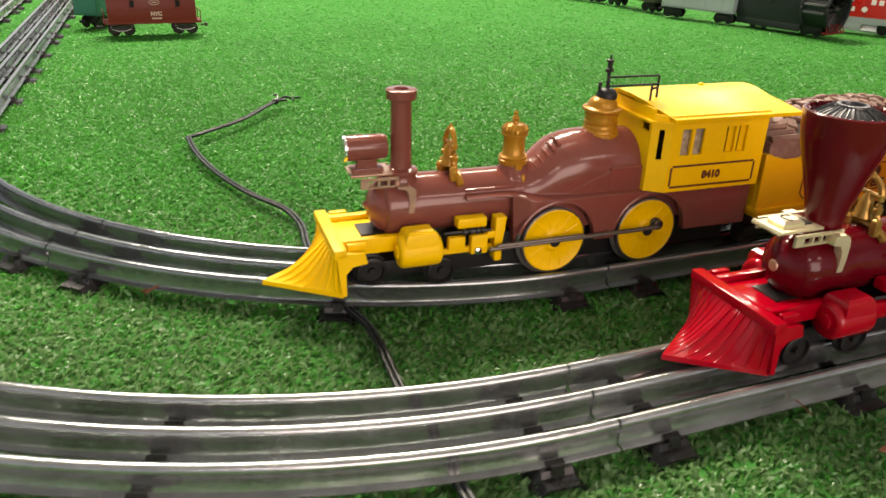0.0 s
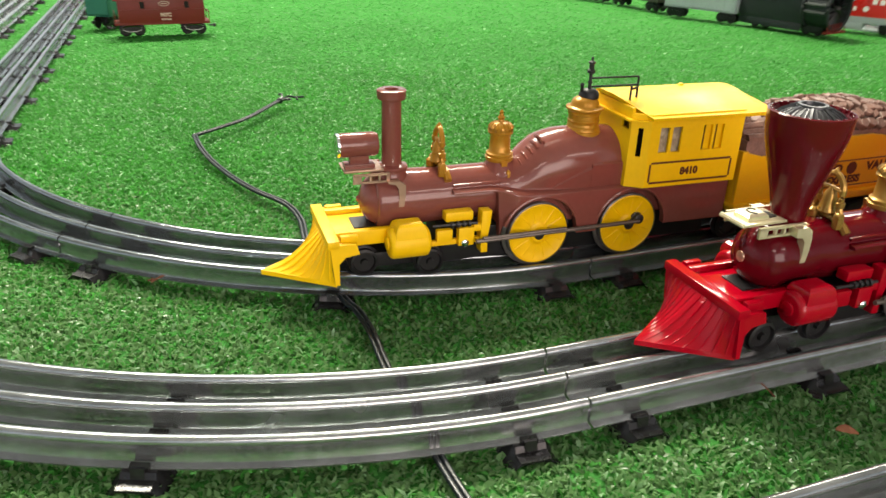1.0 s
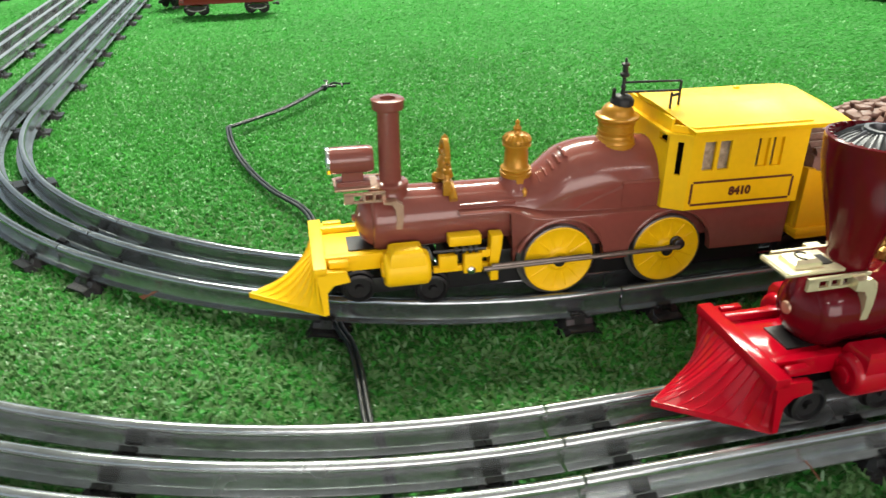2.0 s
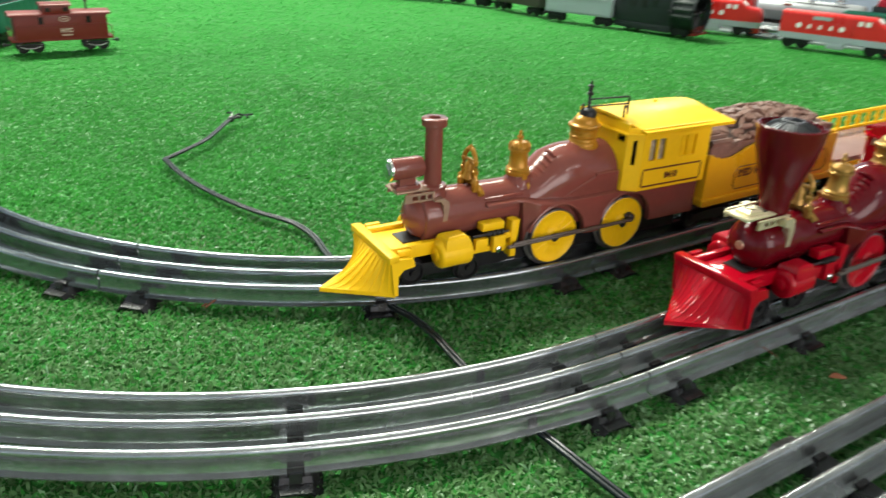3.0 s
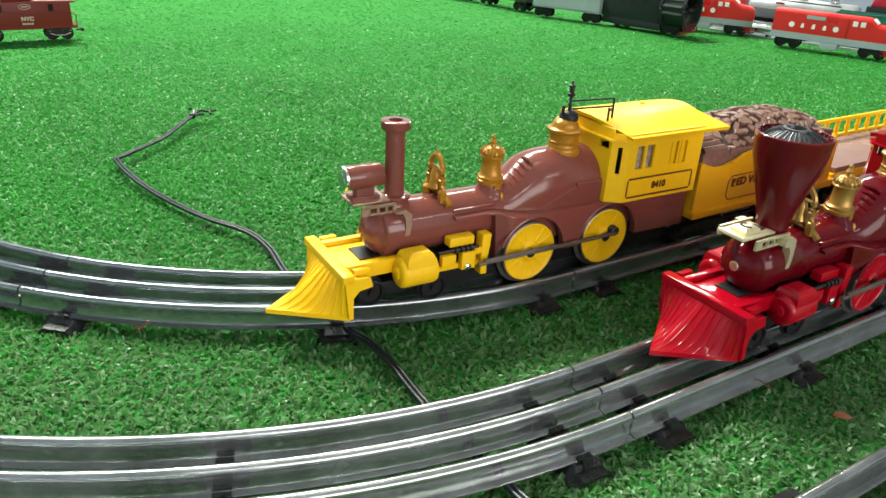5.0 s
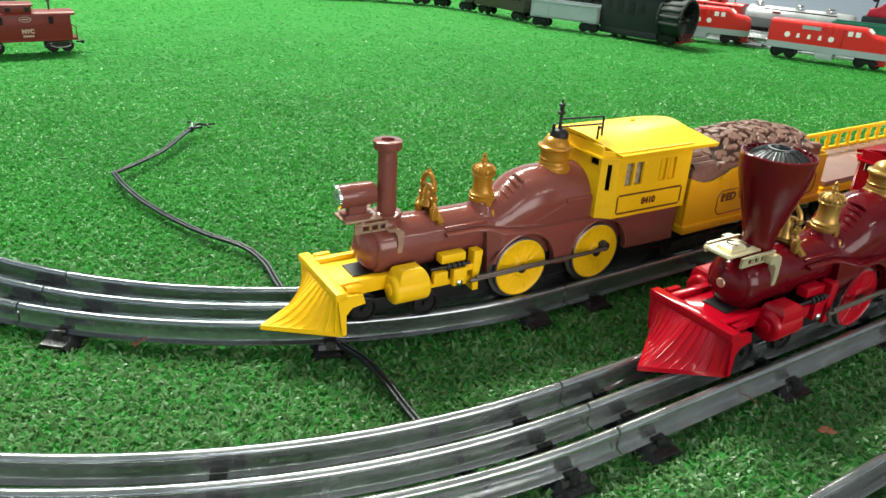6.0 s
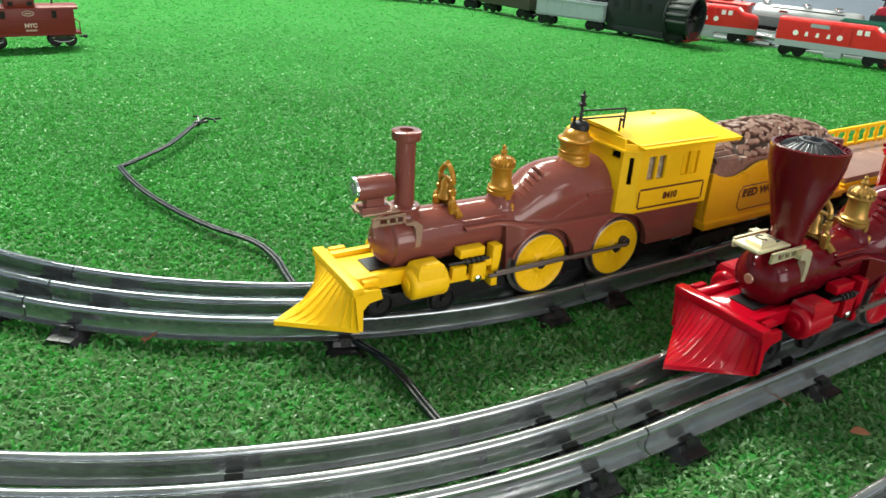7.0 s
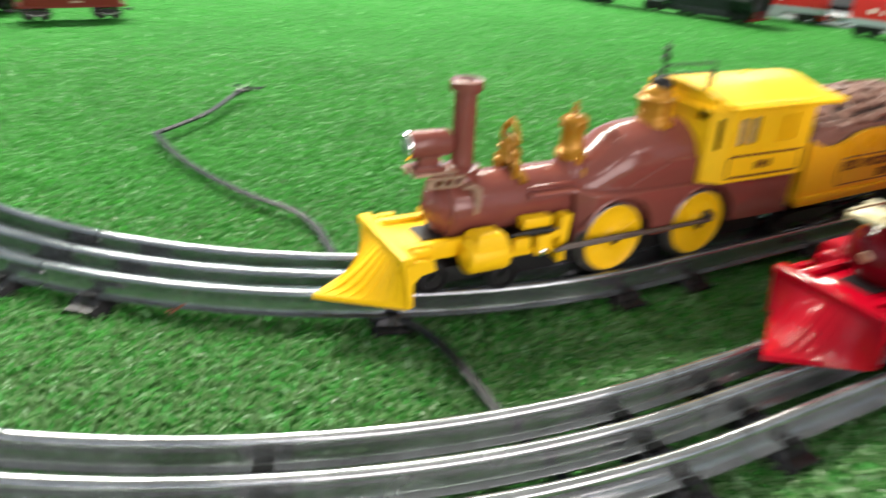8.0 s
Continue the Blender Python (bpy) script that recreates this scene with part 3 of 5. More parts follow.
def locomotive(tip, heading, body, trim, metal, plain_stack, label, number):
    m = Matrix.Translation((tip[0], tip[1], 0)) @ Matrix.Rotation(radians(heading), 4, "Z")
    L = group_at("toy_locomotive", m, label, "toy locomotive", "toy steam locomotives")
    # boiler with smokebox
    bz, br = 0.0478, 0.0135
    if plain_stack:
        shell = [(0.0118, 0.0540), (0.0128, 0.0542), (0.0136, 0.0548), (0.0138, 0.0560), (0.0138, 0.0700), (0.0136, 0.0780), (0.0134, 0.0900), (br, 0.135)]
        front = [(0.0003, 0.0474), (0.0030, 0.0477), (0.0062, 0.0488), (0.0090, 0.0504), (0.0108, 0.0522), (0.0118, 0.0542)]
        boss = [(0.0003, 0.0462), (0.0012, 0.0464), (0.0016, 0.0472), (0.0020, 0.0480)]
    else:
        shell = [(0.0100, 0.0500), (0.0122, 0.0522), (0.0134, 0.0550), (0.0138, 0.0580), (0.0138, 0.0720), (0.0134, 0.0760), (0.0130, 0.0790), (0.0134, 0.0820), (br, 0.0860), (br, 0.135)]
        front = [(0.0003, 0.0456), (0.0036, 0.0459), (0.0070, 0.0472), (0.0092, 0.0488), (0.0108, 0.0506)]
        boss = [(0.0003, 0.0452), (0.0020, 0.0453), (0.0024, 0.0458), (0.0025, 0.0466)]
    boiler = part("boiler", lathe(shell, (0, 0, bz), "x", 48), body, L, smooth=50)
    part("smokebox_door", lathe(front, (0, 0, bz), "x", 40), body, boiler, smooth=60)
    part("number_boss", lathe(boss, (0, 0, bz + 0.001), "x", 18), BRACKET if not plain_stack else body, boiler)
    part("smokebox_saddle", box(0.0560, 0.0720, -0.0100, 0.0100, 0.0330, 0.0420, 0.001), body, boiler)
    bm = bm_new()
    for s in (-1, 1):   # handrail strips along the boiler
        add_box(bm, 0.0905, 0.1150, s * 0.0105, s * 0.0122, 0.0545, 0.0562, 0.0006)
    part("boiler_rib", bm, body, boiler)
    # wagon-top firebox
    rings = []
    for u, half, zc, r, wide in ((0.1190, 0.0130, 0.0480, 0.0132, 1.0), (0.1235, 0.0142, 0.0488, 0.0140, 1.0), (0.1280, 0.0152, 0.0515, 0.0151, 1.0), (0.1325, 0.0160, 0.0542, 0.0165, 0.98), (0.1370, 0.0166, 0.0563, 0.0177, 0.97), (0.1415, 0.0166, 0.0573, 0.0183, 0.96),
                                 (0.1470, 0.0172, 0.0584, 0.0184, 0.97), (0.1530, 0.0177, 0.0590, 0.0182, 0.98), (0.1600, 0.0180, 0.0593, 0.0180, 1.0), (0.1700, 0.0181, 0.0592, 0.0178, 1.0), (0.1830, 0.0181, 0.0588, 0.0176, 1.0)):
        rings.append(arc_section(u, half, 0.040, zc, r, 26, wide))
    firebox = part("firebox", add_loft(bm_new(), rings), body, L, smooth=70)
    bm = bm_new()
    for k in range(5):
        u = 0.1262 + k * 0.0026
        zt = 0.0640 + k * 0.0027
        add_tube(bm, [(u + 0.0006 * abs(q), 0.0052 * q - 0.0035, zt - 0.0018 * q * q - 0.0004) for q in (-1, -0.5, 0, 0.5, 1)], 0.0009, 6)
    part("ridge", bm, body, firebox)
    # running board that flows into a skirt with wheel arches
    wheels = (0.1335, 0.1840)
    us = sorted({round(0.0900 + 0.0020 * k, 5) for k in range(76)} | {round(c + 0.0200 * math.cos(math.pi * k / 28), 5) for c in wheels for k in range(29)})
    ease = lambda a, b, x: (lambda q: q * q * (3 - 2 * q))(min(1.0, max(0.0, (x - a) / (b - a))))
    for s in (-1, 1):
        rings = []
        for u in us:
            out = 0.0156 + 0.0062 * ease(0.1090, 0.1210, u)
            top = 0.0536 - 0.0026 * ease(0.1080, 0.1280, u)
            low = top - 0.0016 if u < 0.1125 else 0.0285
            for c in wheels:
                if abs(u - c) < 0.0198:
                    low = max(low, 0.0292 + math.sqrt(0.0198 ** 2 - (u - c) ** 2))
            low = min(low, top - 0.0012)
            deep = min(0.0040, out - 0.0120)
            rings.append([(u, s * y, z) for y, z in ((0.0090, top + 0.0006), (out - 0.0030, top + 0.0003), (out - 0.0010, top - 0.0001), (out - 0.0002, top - 0.0005),
                                                     (out, top - 0.0011), (out, low + 0.0001), (out - 0.0004, low), (out - deep, low), (out - deep, top - 0.0012), (0.0090, top - 0.0012))])
        part("running_board", add_loft(bm_new(), rings), body, L, smooth=42)
        for c in wheels:
            part("arch_lip", tube([(c + 0.0203 * math.cos(a), s * 0.0214, 0.0292 + 0.0203 * math.sin(a)) for a in [0.45 + 2.35 * k / 20 for k in range(21)]], 0.0009, 8), body, L)
    # firebox side sheets: a forward wedge and an upright panel
    for s in (-1, 1):
        bm = add_loft(bm_new(), [[(u, s * 0.0130, 0.0500), (u, s * w, 0.0500), (u, s * w, z - 0.0006), (u, s * (w - 0.0006), z), (u, s * 0.0130, z + 0.0030)]
                                 for u, w, z in ((0.1390, 0.0172, 0.0518), (0.1420, 0.0182, 0.0534), (0.1500, 0.0186, 0.0572), (0.1600, 0.0190, 0.0612))])
        add_loft(bm, [[(u, s * 0.0130, 0.0500), (u, s * 0.0188, 0.0500), (u, s * 0.0188, 0.0622), (u, s * 0.0180, 0.0630), (u, s * 0.0130, 0.0640)] for u in (0.1602, 0.1790)])
        part("firebox_side", bm, body, firebox, smooth=30)
    bm = box(0.114, 0.240, -0.0165, 0.0165, 0.034, 0.051)
    part("frame", bm, body, L)
    part("motor_block", box(0.085, 0.236, -0.0125, 0.0125, 0.0165, 0.0335, 0.001), BLACK, L)
    # driving wheels and rods
    for k, u in enumerate(wheels):
        for s in (-1, 1):
            driver(L, u, s, trim, k == 1)
    for s in (-1, 1):
        bm = tube([(0.0985, s * 0.0245, 0.0312), (0.188, s * 0.0235, 0.0320)], 0.0011, 8)
        add_tube(bm, [(0.102, s * 0.0247, 0.0325), (0.146, s * 0.0243, 0.0327)], 0.0009, 8)
        part("side_rod", bm, ROD, L, "dark steel connecting rod")
    # pilot, deck and front truck
    part("cowcatcher", pilot_bm(), trim, L, smooth=25)
    bm = box(0.0330, 0.060, -0.0150, 0.0150, 0.0340, 0.0368, 0.0004)
    for s in (-1, 1):
        add_box(bm, 0.033, 0.0600, s * 0.0125, s * 0.0160, 0.0318, 0.0390, 0.0005)
        add_box(bm, 0.0345, 0.0425, s * 0.0178, s * 0.0206, 0.0360, 0.0390, 0.0004)
    part("front_deck", bm, trim, L)
    part("deck_plate", box(0.0435, 0.0560, -0.0076, 0.0056, 0.0368, 0.0374), IRON, L, "dark metal plate set in the deck")
    for u in (0.0468 if plain_stack else 0.0485, 0.0780):
        for s in (-1, 1):
            w = part("pilot_wheel", lathe([(0.0078, 0), (0.0078, s * 0.0008), (0.0066, s * 0.0014), (0.0066, s * 0.0036), (0.0054, s * 0.0040), (0.0050, s * 0.0026), (0.0018, s * 0.0026), (0.0016, s * 0.0044), (0.0002, s * 0.0044)], (u, s * (0.0100 if u < 0.06 and plain_stack else 0.0145), 0.0216 if u < 0.06 and plain_stack else 0.0203), "y", 24), BLACK, L)
    part("truck_frame", box(0.040, 0.082, -0.0125, 0.0125, 0.018, 0.0255, 0.0008), BLACK, L)
    # cylinders and valve gear
    for s in (-1, 1):
        bm = lathe([(0.0050, 0.0566), (0.0064, 0.0569), (0.0072, 0.0578), (0.0075, 0.0590), (0.0075, 0.0738), (0.0072, 0.0750), (0.0058, 0.0760), (0.0002, 0.0761)], (0, s * 0.0197, 0.0330), "x", 28)
        add_lathe(bm, [(0.0002, 0.0557), (0.0028, 0.0557), (0.0032, 0.0560), (0.0032, 0.0568)], (0, s * 0.0197, 0.0330), "x", 16)
        cyl = part("cylinder", bm, trim, L, smooth=50)
        rings = []
        for z, o in ((0.0350, 0.0), (0.0402, 0.0), (0.0424, 0.0008), (0.0434, 0.0020)):
            rings.append([(u, s * y, z) for u, y in ((0.0590 + o, 0.0146 + o), (0.0735 - o, 0.0146 + o), (0.0735 - o, 0.0262 - o), (0.0590 + o, 0.0262 - o))])
        part("steam_chest", add_loft(bm_new(), rings), trim, cyl, smooth=25)
        bm = box(0.0560, 0.0600, s * 0.0120, s * 0.0165, 0.0320, 0.0372)
        add_box(bm, 0.0780, 0.1030, s * 0.0170, s * 0.0192, 0.0285, 0.0312, 0.0004)
        add_box(bm, 0.0845, 0.0985, s * 0.0140, s * 0.0200, 0.0405, 0.0452, 0.0010)
        add_box(bm, 0.0800, 0.0880, s * 0.0180, s * 0.0212, 0.0310, 0.0372, 0.0008)
        add_box(bm, 0.0905, 0.0985, s * 0.0180, s * 0.0222, 0.0285, 0.0378, 0.0008)
        add_box(bm, 0.0985, 0.1025, s * 0.0180, s * 0.0210, 0.0350, 0.0385, 0.0005)
        add_prism(bm, [(0.1022, 0.0450), (0.1075, 0.0450), (0.1068, 0.0390), (0.1052, 0.0330), (0.1062, 0.0235), (0.1024, 0.0235), (0.1020, 0.0330)], s * 0.0155, s * 0.0215, 0.0006)
        part("valve_gear", bm, trim, L)
        bm = tube([(0.0775, s * 0.0215, 0.0400), (0.1000, s * 0.0215, 0.0396)], 0.0007, 6)
        for u in (0.0865, 0.0895, 0.0925, 0.0950):
            add_lathe(bm, [(0.0016, 0), (0.0016, 0.0014)], (u, s * 0.0215, 0.0398), "x", 10)
        part("valve_rod", bm, IRON, L)
        part("crosshead_pin", lathe([(0.0018, 0), (0.0018, s * 0.0012), (0.0012, s * 0.0017), (0.0002, s * 0.0018)], (0.0935, s * 0.0222, 0.0305), "y", 14), CHROME, L)
    # chimney
    if plain_stack:
        st = part("smokestack", lathe([(0.0086, 0.0570), (0.0070, 0.0612), (0.0068, 0.0630), (0.0075, 0.0634), (0.0077, 0.0644), (0.0073, 0.0650), (0.0056, 0.0653), (0.0048, 0.0657), (0.0047, 0.0700), (0.0046, 0.0950), (0.0049, 0.0957), (0.0064, 0.0961), (0.0067, 0.0965), (0.0068, 0.1000), (0.0062, 0.1004), (0.0032, 0.1004), (0.0030, 0.0990), (0.0028, 0.0940), (0.0002, 0.0938)], (0.0632, -0.0015, 0), "z", 32), body, L)
        lamp = part("headlamp", lathe([(0.0002, 0.0372), (0.0040, 0.0374), (0.0053, 0.0376), (0.0056, 0.0384), (0.0054, 0.0392), (0.0056, 0.0400), (0.0056, 0.0545), (0.0050, 0.0562), (0.0002, 0.0566)], (0, -0.0015, 0.0757), "x", 32), body, L)
        part("lens", lathe([(0.0002, 0.0364), (0.0030, 0.0366), (0.0046, 0.0372), (0.0054, 0.0371), (0.0057, 0.0376), (0.0057, 0.0384)], (0, -0.0015, 0.0757), "x", 28), CHROME, lamp, "chrome lamp rim")
        bm = box(0.0430, 0.0520, -0.0040, 0.0010, 0.0660, 0.0712, 0.0006)
        add_box(bm, 0.0405, 0.0545, -0.0052, 0.0022, 0.0650, 0.0672, 0.0005)
        part("lamp_foot", bm, body, lamp)
        bmat = BRACKET
    else:
        prof = [(0.0105, 0.0590), (0.0086, 0.0612), (0.0078, 0.0632), (0.0078, 0.0665), (0.0084, 0.0705), (0.0099, 0.0765), (0.0122, 0.0840), (0.0147, 0.0920), (0.0166, 0.0985), (0.0176, 0.1040), (0.0179, 0.1085), (0.0181, 0.1095), (0.0180, 0.1110), (0.0170, 0.1113), (0.0162, 0.1105), (0.0154, 0.1085), (0.0002, 0.1080)]
        fit = lambda P: [(r * 0.89, 0.063 + (z - 0.063) * 0.952) for r, z in P]
        st = part("smokestack", lathe(fit(prof), (0.0640, -0.0015, 0), "z", 48), body, L)
        bm = lathe(fit([(0.0146, 0.1084), (0.0122, 0.1104), (0.0090, 0.1120), (0.0064, 0.1128), (0.0062, 0.1138), (0.0048, 0.1139), (0.0044, 0.1128), (0.0042, 0.1095), (0.0002, 0.1094)]), (0.0640, -0.0015, 0), "z", 40)
        scr = part("spark_screen", bm, SCREEN, st, "dark grey metal spark screen")
        for k in range(32):
            a = 2 * math.pi * k / 32
            part("screen_bar", tube([(0.0640 + q * math.cos(a), -0.0015 + q * math.sin(a), z) for q, z in fit(((0.0146, 0.1086), (0.0118, 0.1107), (0.0068, 0.1129)))], 0.0003 if k % 4 else 0.0007, 5), SCREEN, scr)
        bm = bm_new()
        for k in range(26):
            a = 2 * math.pi * k / 26
            add_box(bm, 0.0640 + 0.0145 * math.cos(a) - 0.0006, 0.0640 + 0.0145 * math.cos(a) + 0.0006, -0.0015 + 0.0145 * math.sin(a) - 0.0006, -0.0015 + 0.0145 * math.sin(a) + 0.0006, 0.1076, 0.1091, 0.0003)
        part("rim_tooth", bm, body, st)
        part("screen_hole", lathe(fit([(0.0043, 0.1097), (0.0002, 0.1098)]), (0.0640, -0.0015, 0), "z", 20), DARK, scr)
        bmat = PALEGOLD
    # lamp shelf: a tray on pierced side brackets round the smokebox
    f = 0.0395 if plain_stack else 0.0360
    bm = box(f, 0.0580, -0.0080, 0.0060, 0.0656, 0.0667, 0.0003)
    if not plain_stack:
        add_loft(bm, [[(0.0408 + o, -0.0052 + o, z), (0.0512 - o, -0.0052 + o, z), (0.0512 - o, 0.0032 - o, z), (0.0408 + o, 0.0032 - o, z)] for z, o in ((0.0664, 0.0), (0.0682, 0.0002), (0.0692, 0.0014))])
        add_tube(bm, [(0.0368, -0.0078, 0.0668), (0.0368, 0.0058, 0.0668)], 0.0006, 6)
    for s in (-1, 1):
        y0, y1 = s * 0.0092, s * 0.0104
        for a, b, c, d in ((0.0430, 0.0600 if plain_stack else 0.0660, 0.0644, 0.0655), (0.0460, 0.0640, 0.0610, 0.0620), (0.0430, 0.0470, 0.0610, 0.0650), (0.0506, 0.0516, 0.0612, 0.0650), (0.0548, 0.0558, 0.0612, 0.0650), (0.0585, 0.0600, 0.0612, 0.0650)):
            add_box(bm, a, b, y0, y1, c, d)
        q = 0.0030 if plain_stack else 0.0
        add_prism(bm, [(0.0585, 0.0650 - q), (0.0640, 0.0650 - q), (0.0660, 0.0635 - q), (0.0668, 0.0600), (0.0668, 0.0545), (0.0660, 0.0495), (0.0634, 0.0495), (0.0638, 0.0545), (0.0634, 0.0585), (0.0620, 0.0606), (0.0585, 0.0612)], s * 0.0100, s * 0.0138)
    if plain_stack:
        bmesh.ops.translate(bm, verts=bm.verts, vec=(0, 0, -0.0014))
    br_ob = part("lamp_bracket", bm, bmat, L, "tan-brown lamp bracket" if plain_stack else "pale brass lamp bracket", smooth=20)
    if not plain_stack:
        bm = tube([(0.0462 + 0.0022 * math.cos(a), -0.0012 + 0.0026 * math.sin(a), 0.0692) for a in [0.4 + 4.2 * k / 12 for k in range(13)]], 0.0004, 6)
        add_box(bm, 0.0520, 0.0560, -0.0040, 0.0020, 0.0667, 0.0671)
        part("lamp_socket", bm, DARK, br_ob)
    # bell hung in an arched yoke on a saddle
    bm = bm_new()
    add_tube(bm, [(0.0885, 0.0148 * math.sin(a), bz + 0.0142 * math.cos(a)) for a in [q * 0.115 for q in range(-7, 8)]], 0.0019, 8)
    arch = [(0.0872, 0.0078, 0.0590), (0.0868, 0.0072, 0.0640), (0.0866, 0.0056, 0.0680), (0.0866, 0.0058, 0.0730), (0.0867, 0.0050, 0.0772), (0.0868, 0.0022, 0.0802), (0.0868, 0.0, 0.0808)]
    add_tube(bm, smooth_path(arch + [(u, -y, z) for u, y, z in arch[-2::-1]], 4), 0.0013, 8)
    for s in (-1, 1):
        add_lathe(bm, [(0.0002, -0.0020), (0.0018, -0.0010), (0.0019, 0.0010), (0.0002, 0.0020)], (0.0866, s * 0.0058, 0.0690), "z", 10)
        add_lathe(bm, [(0.0002, -0.0016), (0.0015, -0.0008), (0.0015, 0.0008), (0.0002, 0.0016)], (0.0866, s * 0.0056, 0.0745), "z", 10)
        add_prism(bm, [(0.0844, 0.0590), (0.0846, 0.0648), (0.0858, 0.0662), (0.0876, 0.0655), (0.0884, 0.0590)], s * 0.0056, s * 0.0086, 0.0005)
        add_tube(bm, [(0.0866, s * 0.0058, 0.0745), (0.0866, s * 0.0012, 0.0748)], 0.0009, 6)
    add_lathe(bm, [(0.0002, 0.0642), (0.0036, 0.0643), (0.0040, 0.0648), (0.0036, 0.0660), (0.0030, 0.0685), (0.0027, 0.0715), (0.0022, 0.0732), (0.0013, 0.0742), (0.0010, 0.0756), (0.0002, 0.0758)], (0.0866, 0, 0), "z", 18)
    add_lathe(bm, [(0.0012, 0.0800), (0.0017, 0.0810), (0.0012, 0.0822), (0.0005, 0.0830), (0.0002, 0.0834)], (0.0868, 0, 0), "z", 12)
    add_lathe(bm, [(0.0003, 0.0), (0.0018, 0.0006), (0.0020, 0.0036), (0.0010, 0.0046), (0.0002, 0.0048)], (0.0838, 0.004, 0.0605), "z", 12)
    part("bell_yoke", bm, metal, L)
    # sand dome and steam dome
    prof = [(0.0066, 0.0632), (0.0069, 0.0640), (0.0069, 0.0652), (0.0062, 0.0656), (0.0066, 0.0660), (0.0066, 0.0669), (0.0058, 0.0674), (0.0053, 0.0682), (0.0050, 0.0720), (0.0050, 0.0758), (0.0053, 0.0765), (0.0061, 0.0768), (0.0062, 0.0774), (0.0057, 0.0780), (0.0058, 0.0794), (0.0052, 0.0806), (0.0040, 0.0813), (0.0026, 0.0817), (0.0016, 0.0820), (0.0012, 0.0832), (0.0019, 0.0842), (0.0012, 0.0852), (0.0008, 0.0860), (0.0011, 0.0868), (0.0004, 0.0878), (0.0001, 0.0880)]
    sand = part("sand_dome", lathe(prof, (0.1178, -0.001, 0), "z", 32), metal, L)
    for k in range(16):
        a = 2 * math.pi * k / 16
        part("flute", tube([(0.1178 + q * math.cos(a), -0.001 + q * math.sin(a), z) for q, z in ((0.0057, 0.0780), (0.0058, 0.0795), (0.0051, 0.0807), (0.0036, 0.0815))], 0.0006, 6), metal, sand)
    part("dome_saddle", lathe([(0.0095, 0.0570), (0.0080, 0.0605), (0.0064, 0.0622), (0.0058, 0.0641)], (0.1178, -0.001, 0), "z", 28), body, sand)
    bm = bm_new()
    for s in (-1, 1):
        add_prism(bm, [(0.1160, 0.0640), (0.1196, 0.0640), (0.1190, 0.0600), (0.1178, 0.0590), (0.1168, 0.0600)], s * 0.0050, s * 0.0080)
        add_lathe(bm, [(0.0012, 0), (0.0012, 0.0030), (0.0006, 0.0040), (0.0002, 0.0042)], (0.1196, s * 0.0092, 0.0560), "z", 10)
    part("sand_valve", bm, metal, sand)
    prof = [(0.0092, 0.0700), (0.0093, 0.0746), (0.0092, 0.0756), (0.0086, 0.0760), (0.0085, 0.0766), (0.0081, 0.0772), (0.0078, 0.0776), (0.0079, 0.0786), (0.0077, 0.0789), (0.0077, 0.0798), (0.0079, 0.0801), (0.0079, 0.0808), (0.0076, 0.0811), (0.0076, 0.0835), (0.0080, 0.0838), (0.0080, 0.0850), (0.0084, 0.0856), (0.0093, 0.0861), (0.0094, 0.0866), (0.0092, 0.0872), (0.0078, 0.0875), (0.0071, 0.0881), (0.0068, 0.0894), (0.0060, 0.0907), (0.0046, 0.0918), (0.0028, 0.0925), (0.0002, 0.0927)]
    dome = part("steam_dome", lathe(prof, (0.1622, -0.001, 0), "z", 36), metal, L)
    bm = lathe([(0.0050, 0.0914), (0.0050, 0.0936), (0.0044, 0.0946), (0.0034, 0.0956), (0.0010, 0.0960), (0.0008, 0.0985), (0.0014, 0.0990), (0.0008, 0.0998), (0.0008, 0.1030), (0.0020, 0.1038), (0.0020, 0.1048), (0.0012, 0.1056), (0.0012, 0.1078), (0.0018, 0.1082), (0.0018, 0.1090), (0.0006, 0.1096), (0.0006, 0.1112), (0.0001, 0.1114)], (0.1637, -0.001, 0), "z", 14)
    add_lathe(bm, [(0.0008, 0.0945), (0.0008, 0.0975), (0.0012, 0.0980), (0.0004, 0.0990)], (0.1596, -0.001, 0), "z", 10)
    add_tube(bm, [(0.1640, -0.001, 0.1010), (0.1850, -0.010, 0.1030)], 0.0005, 6)
    add_tube(bm, [(0.1640, -0.001, 0.0968), (0.1850, -0.010, 0.0990)], 0.0005, 6)
    for u, y in ((0.1850, -0.010), (0.1800, -0.0125)):
        add_tube(bm, [(u, y, 0.0915), (u, y, 0.1030 if u > 0.182 else 0.0990)], 0.0006, 6)
    add_tube(bm, [(0.1850, -0.010, 0.0975), (0.1800, -0.0125, 0.0975)], 0.0006, 6)
    if plain_stack:
        part("whistle", bm, BLACK, dome, "thin black whistle and pull rod")
    else:
        bm.free()
    # cab
    t = 0.0014
    zb, zt = 0.0512, 0.0880
    ctrim = trim if plain_stack else RED
    fz = 0.0905
    cabw = part("cab", panel((0.1770, -0.0215), (0.1770, 0.0215), t, [0, 0.0020, 0.0090, 0.0340, 0.0410, 0.0430], [zb, 0.0795, 0.0838, fz], {(1, 1), (3, 1)}), ctrim, L, smooth=0)
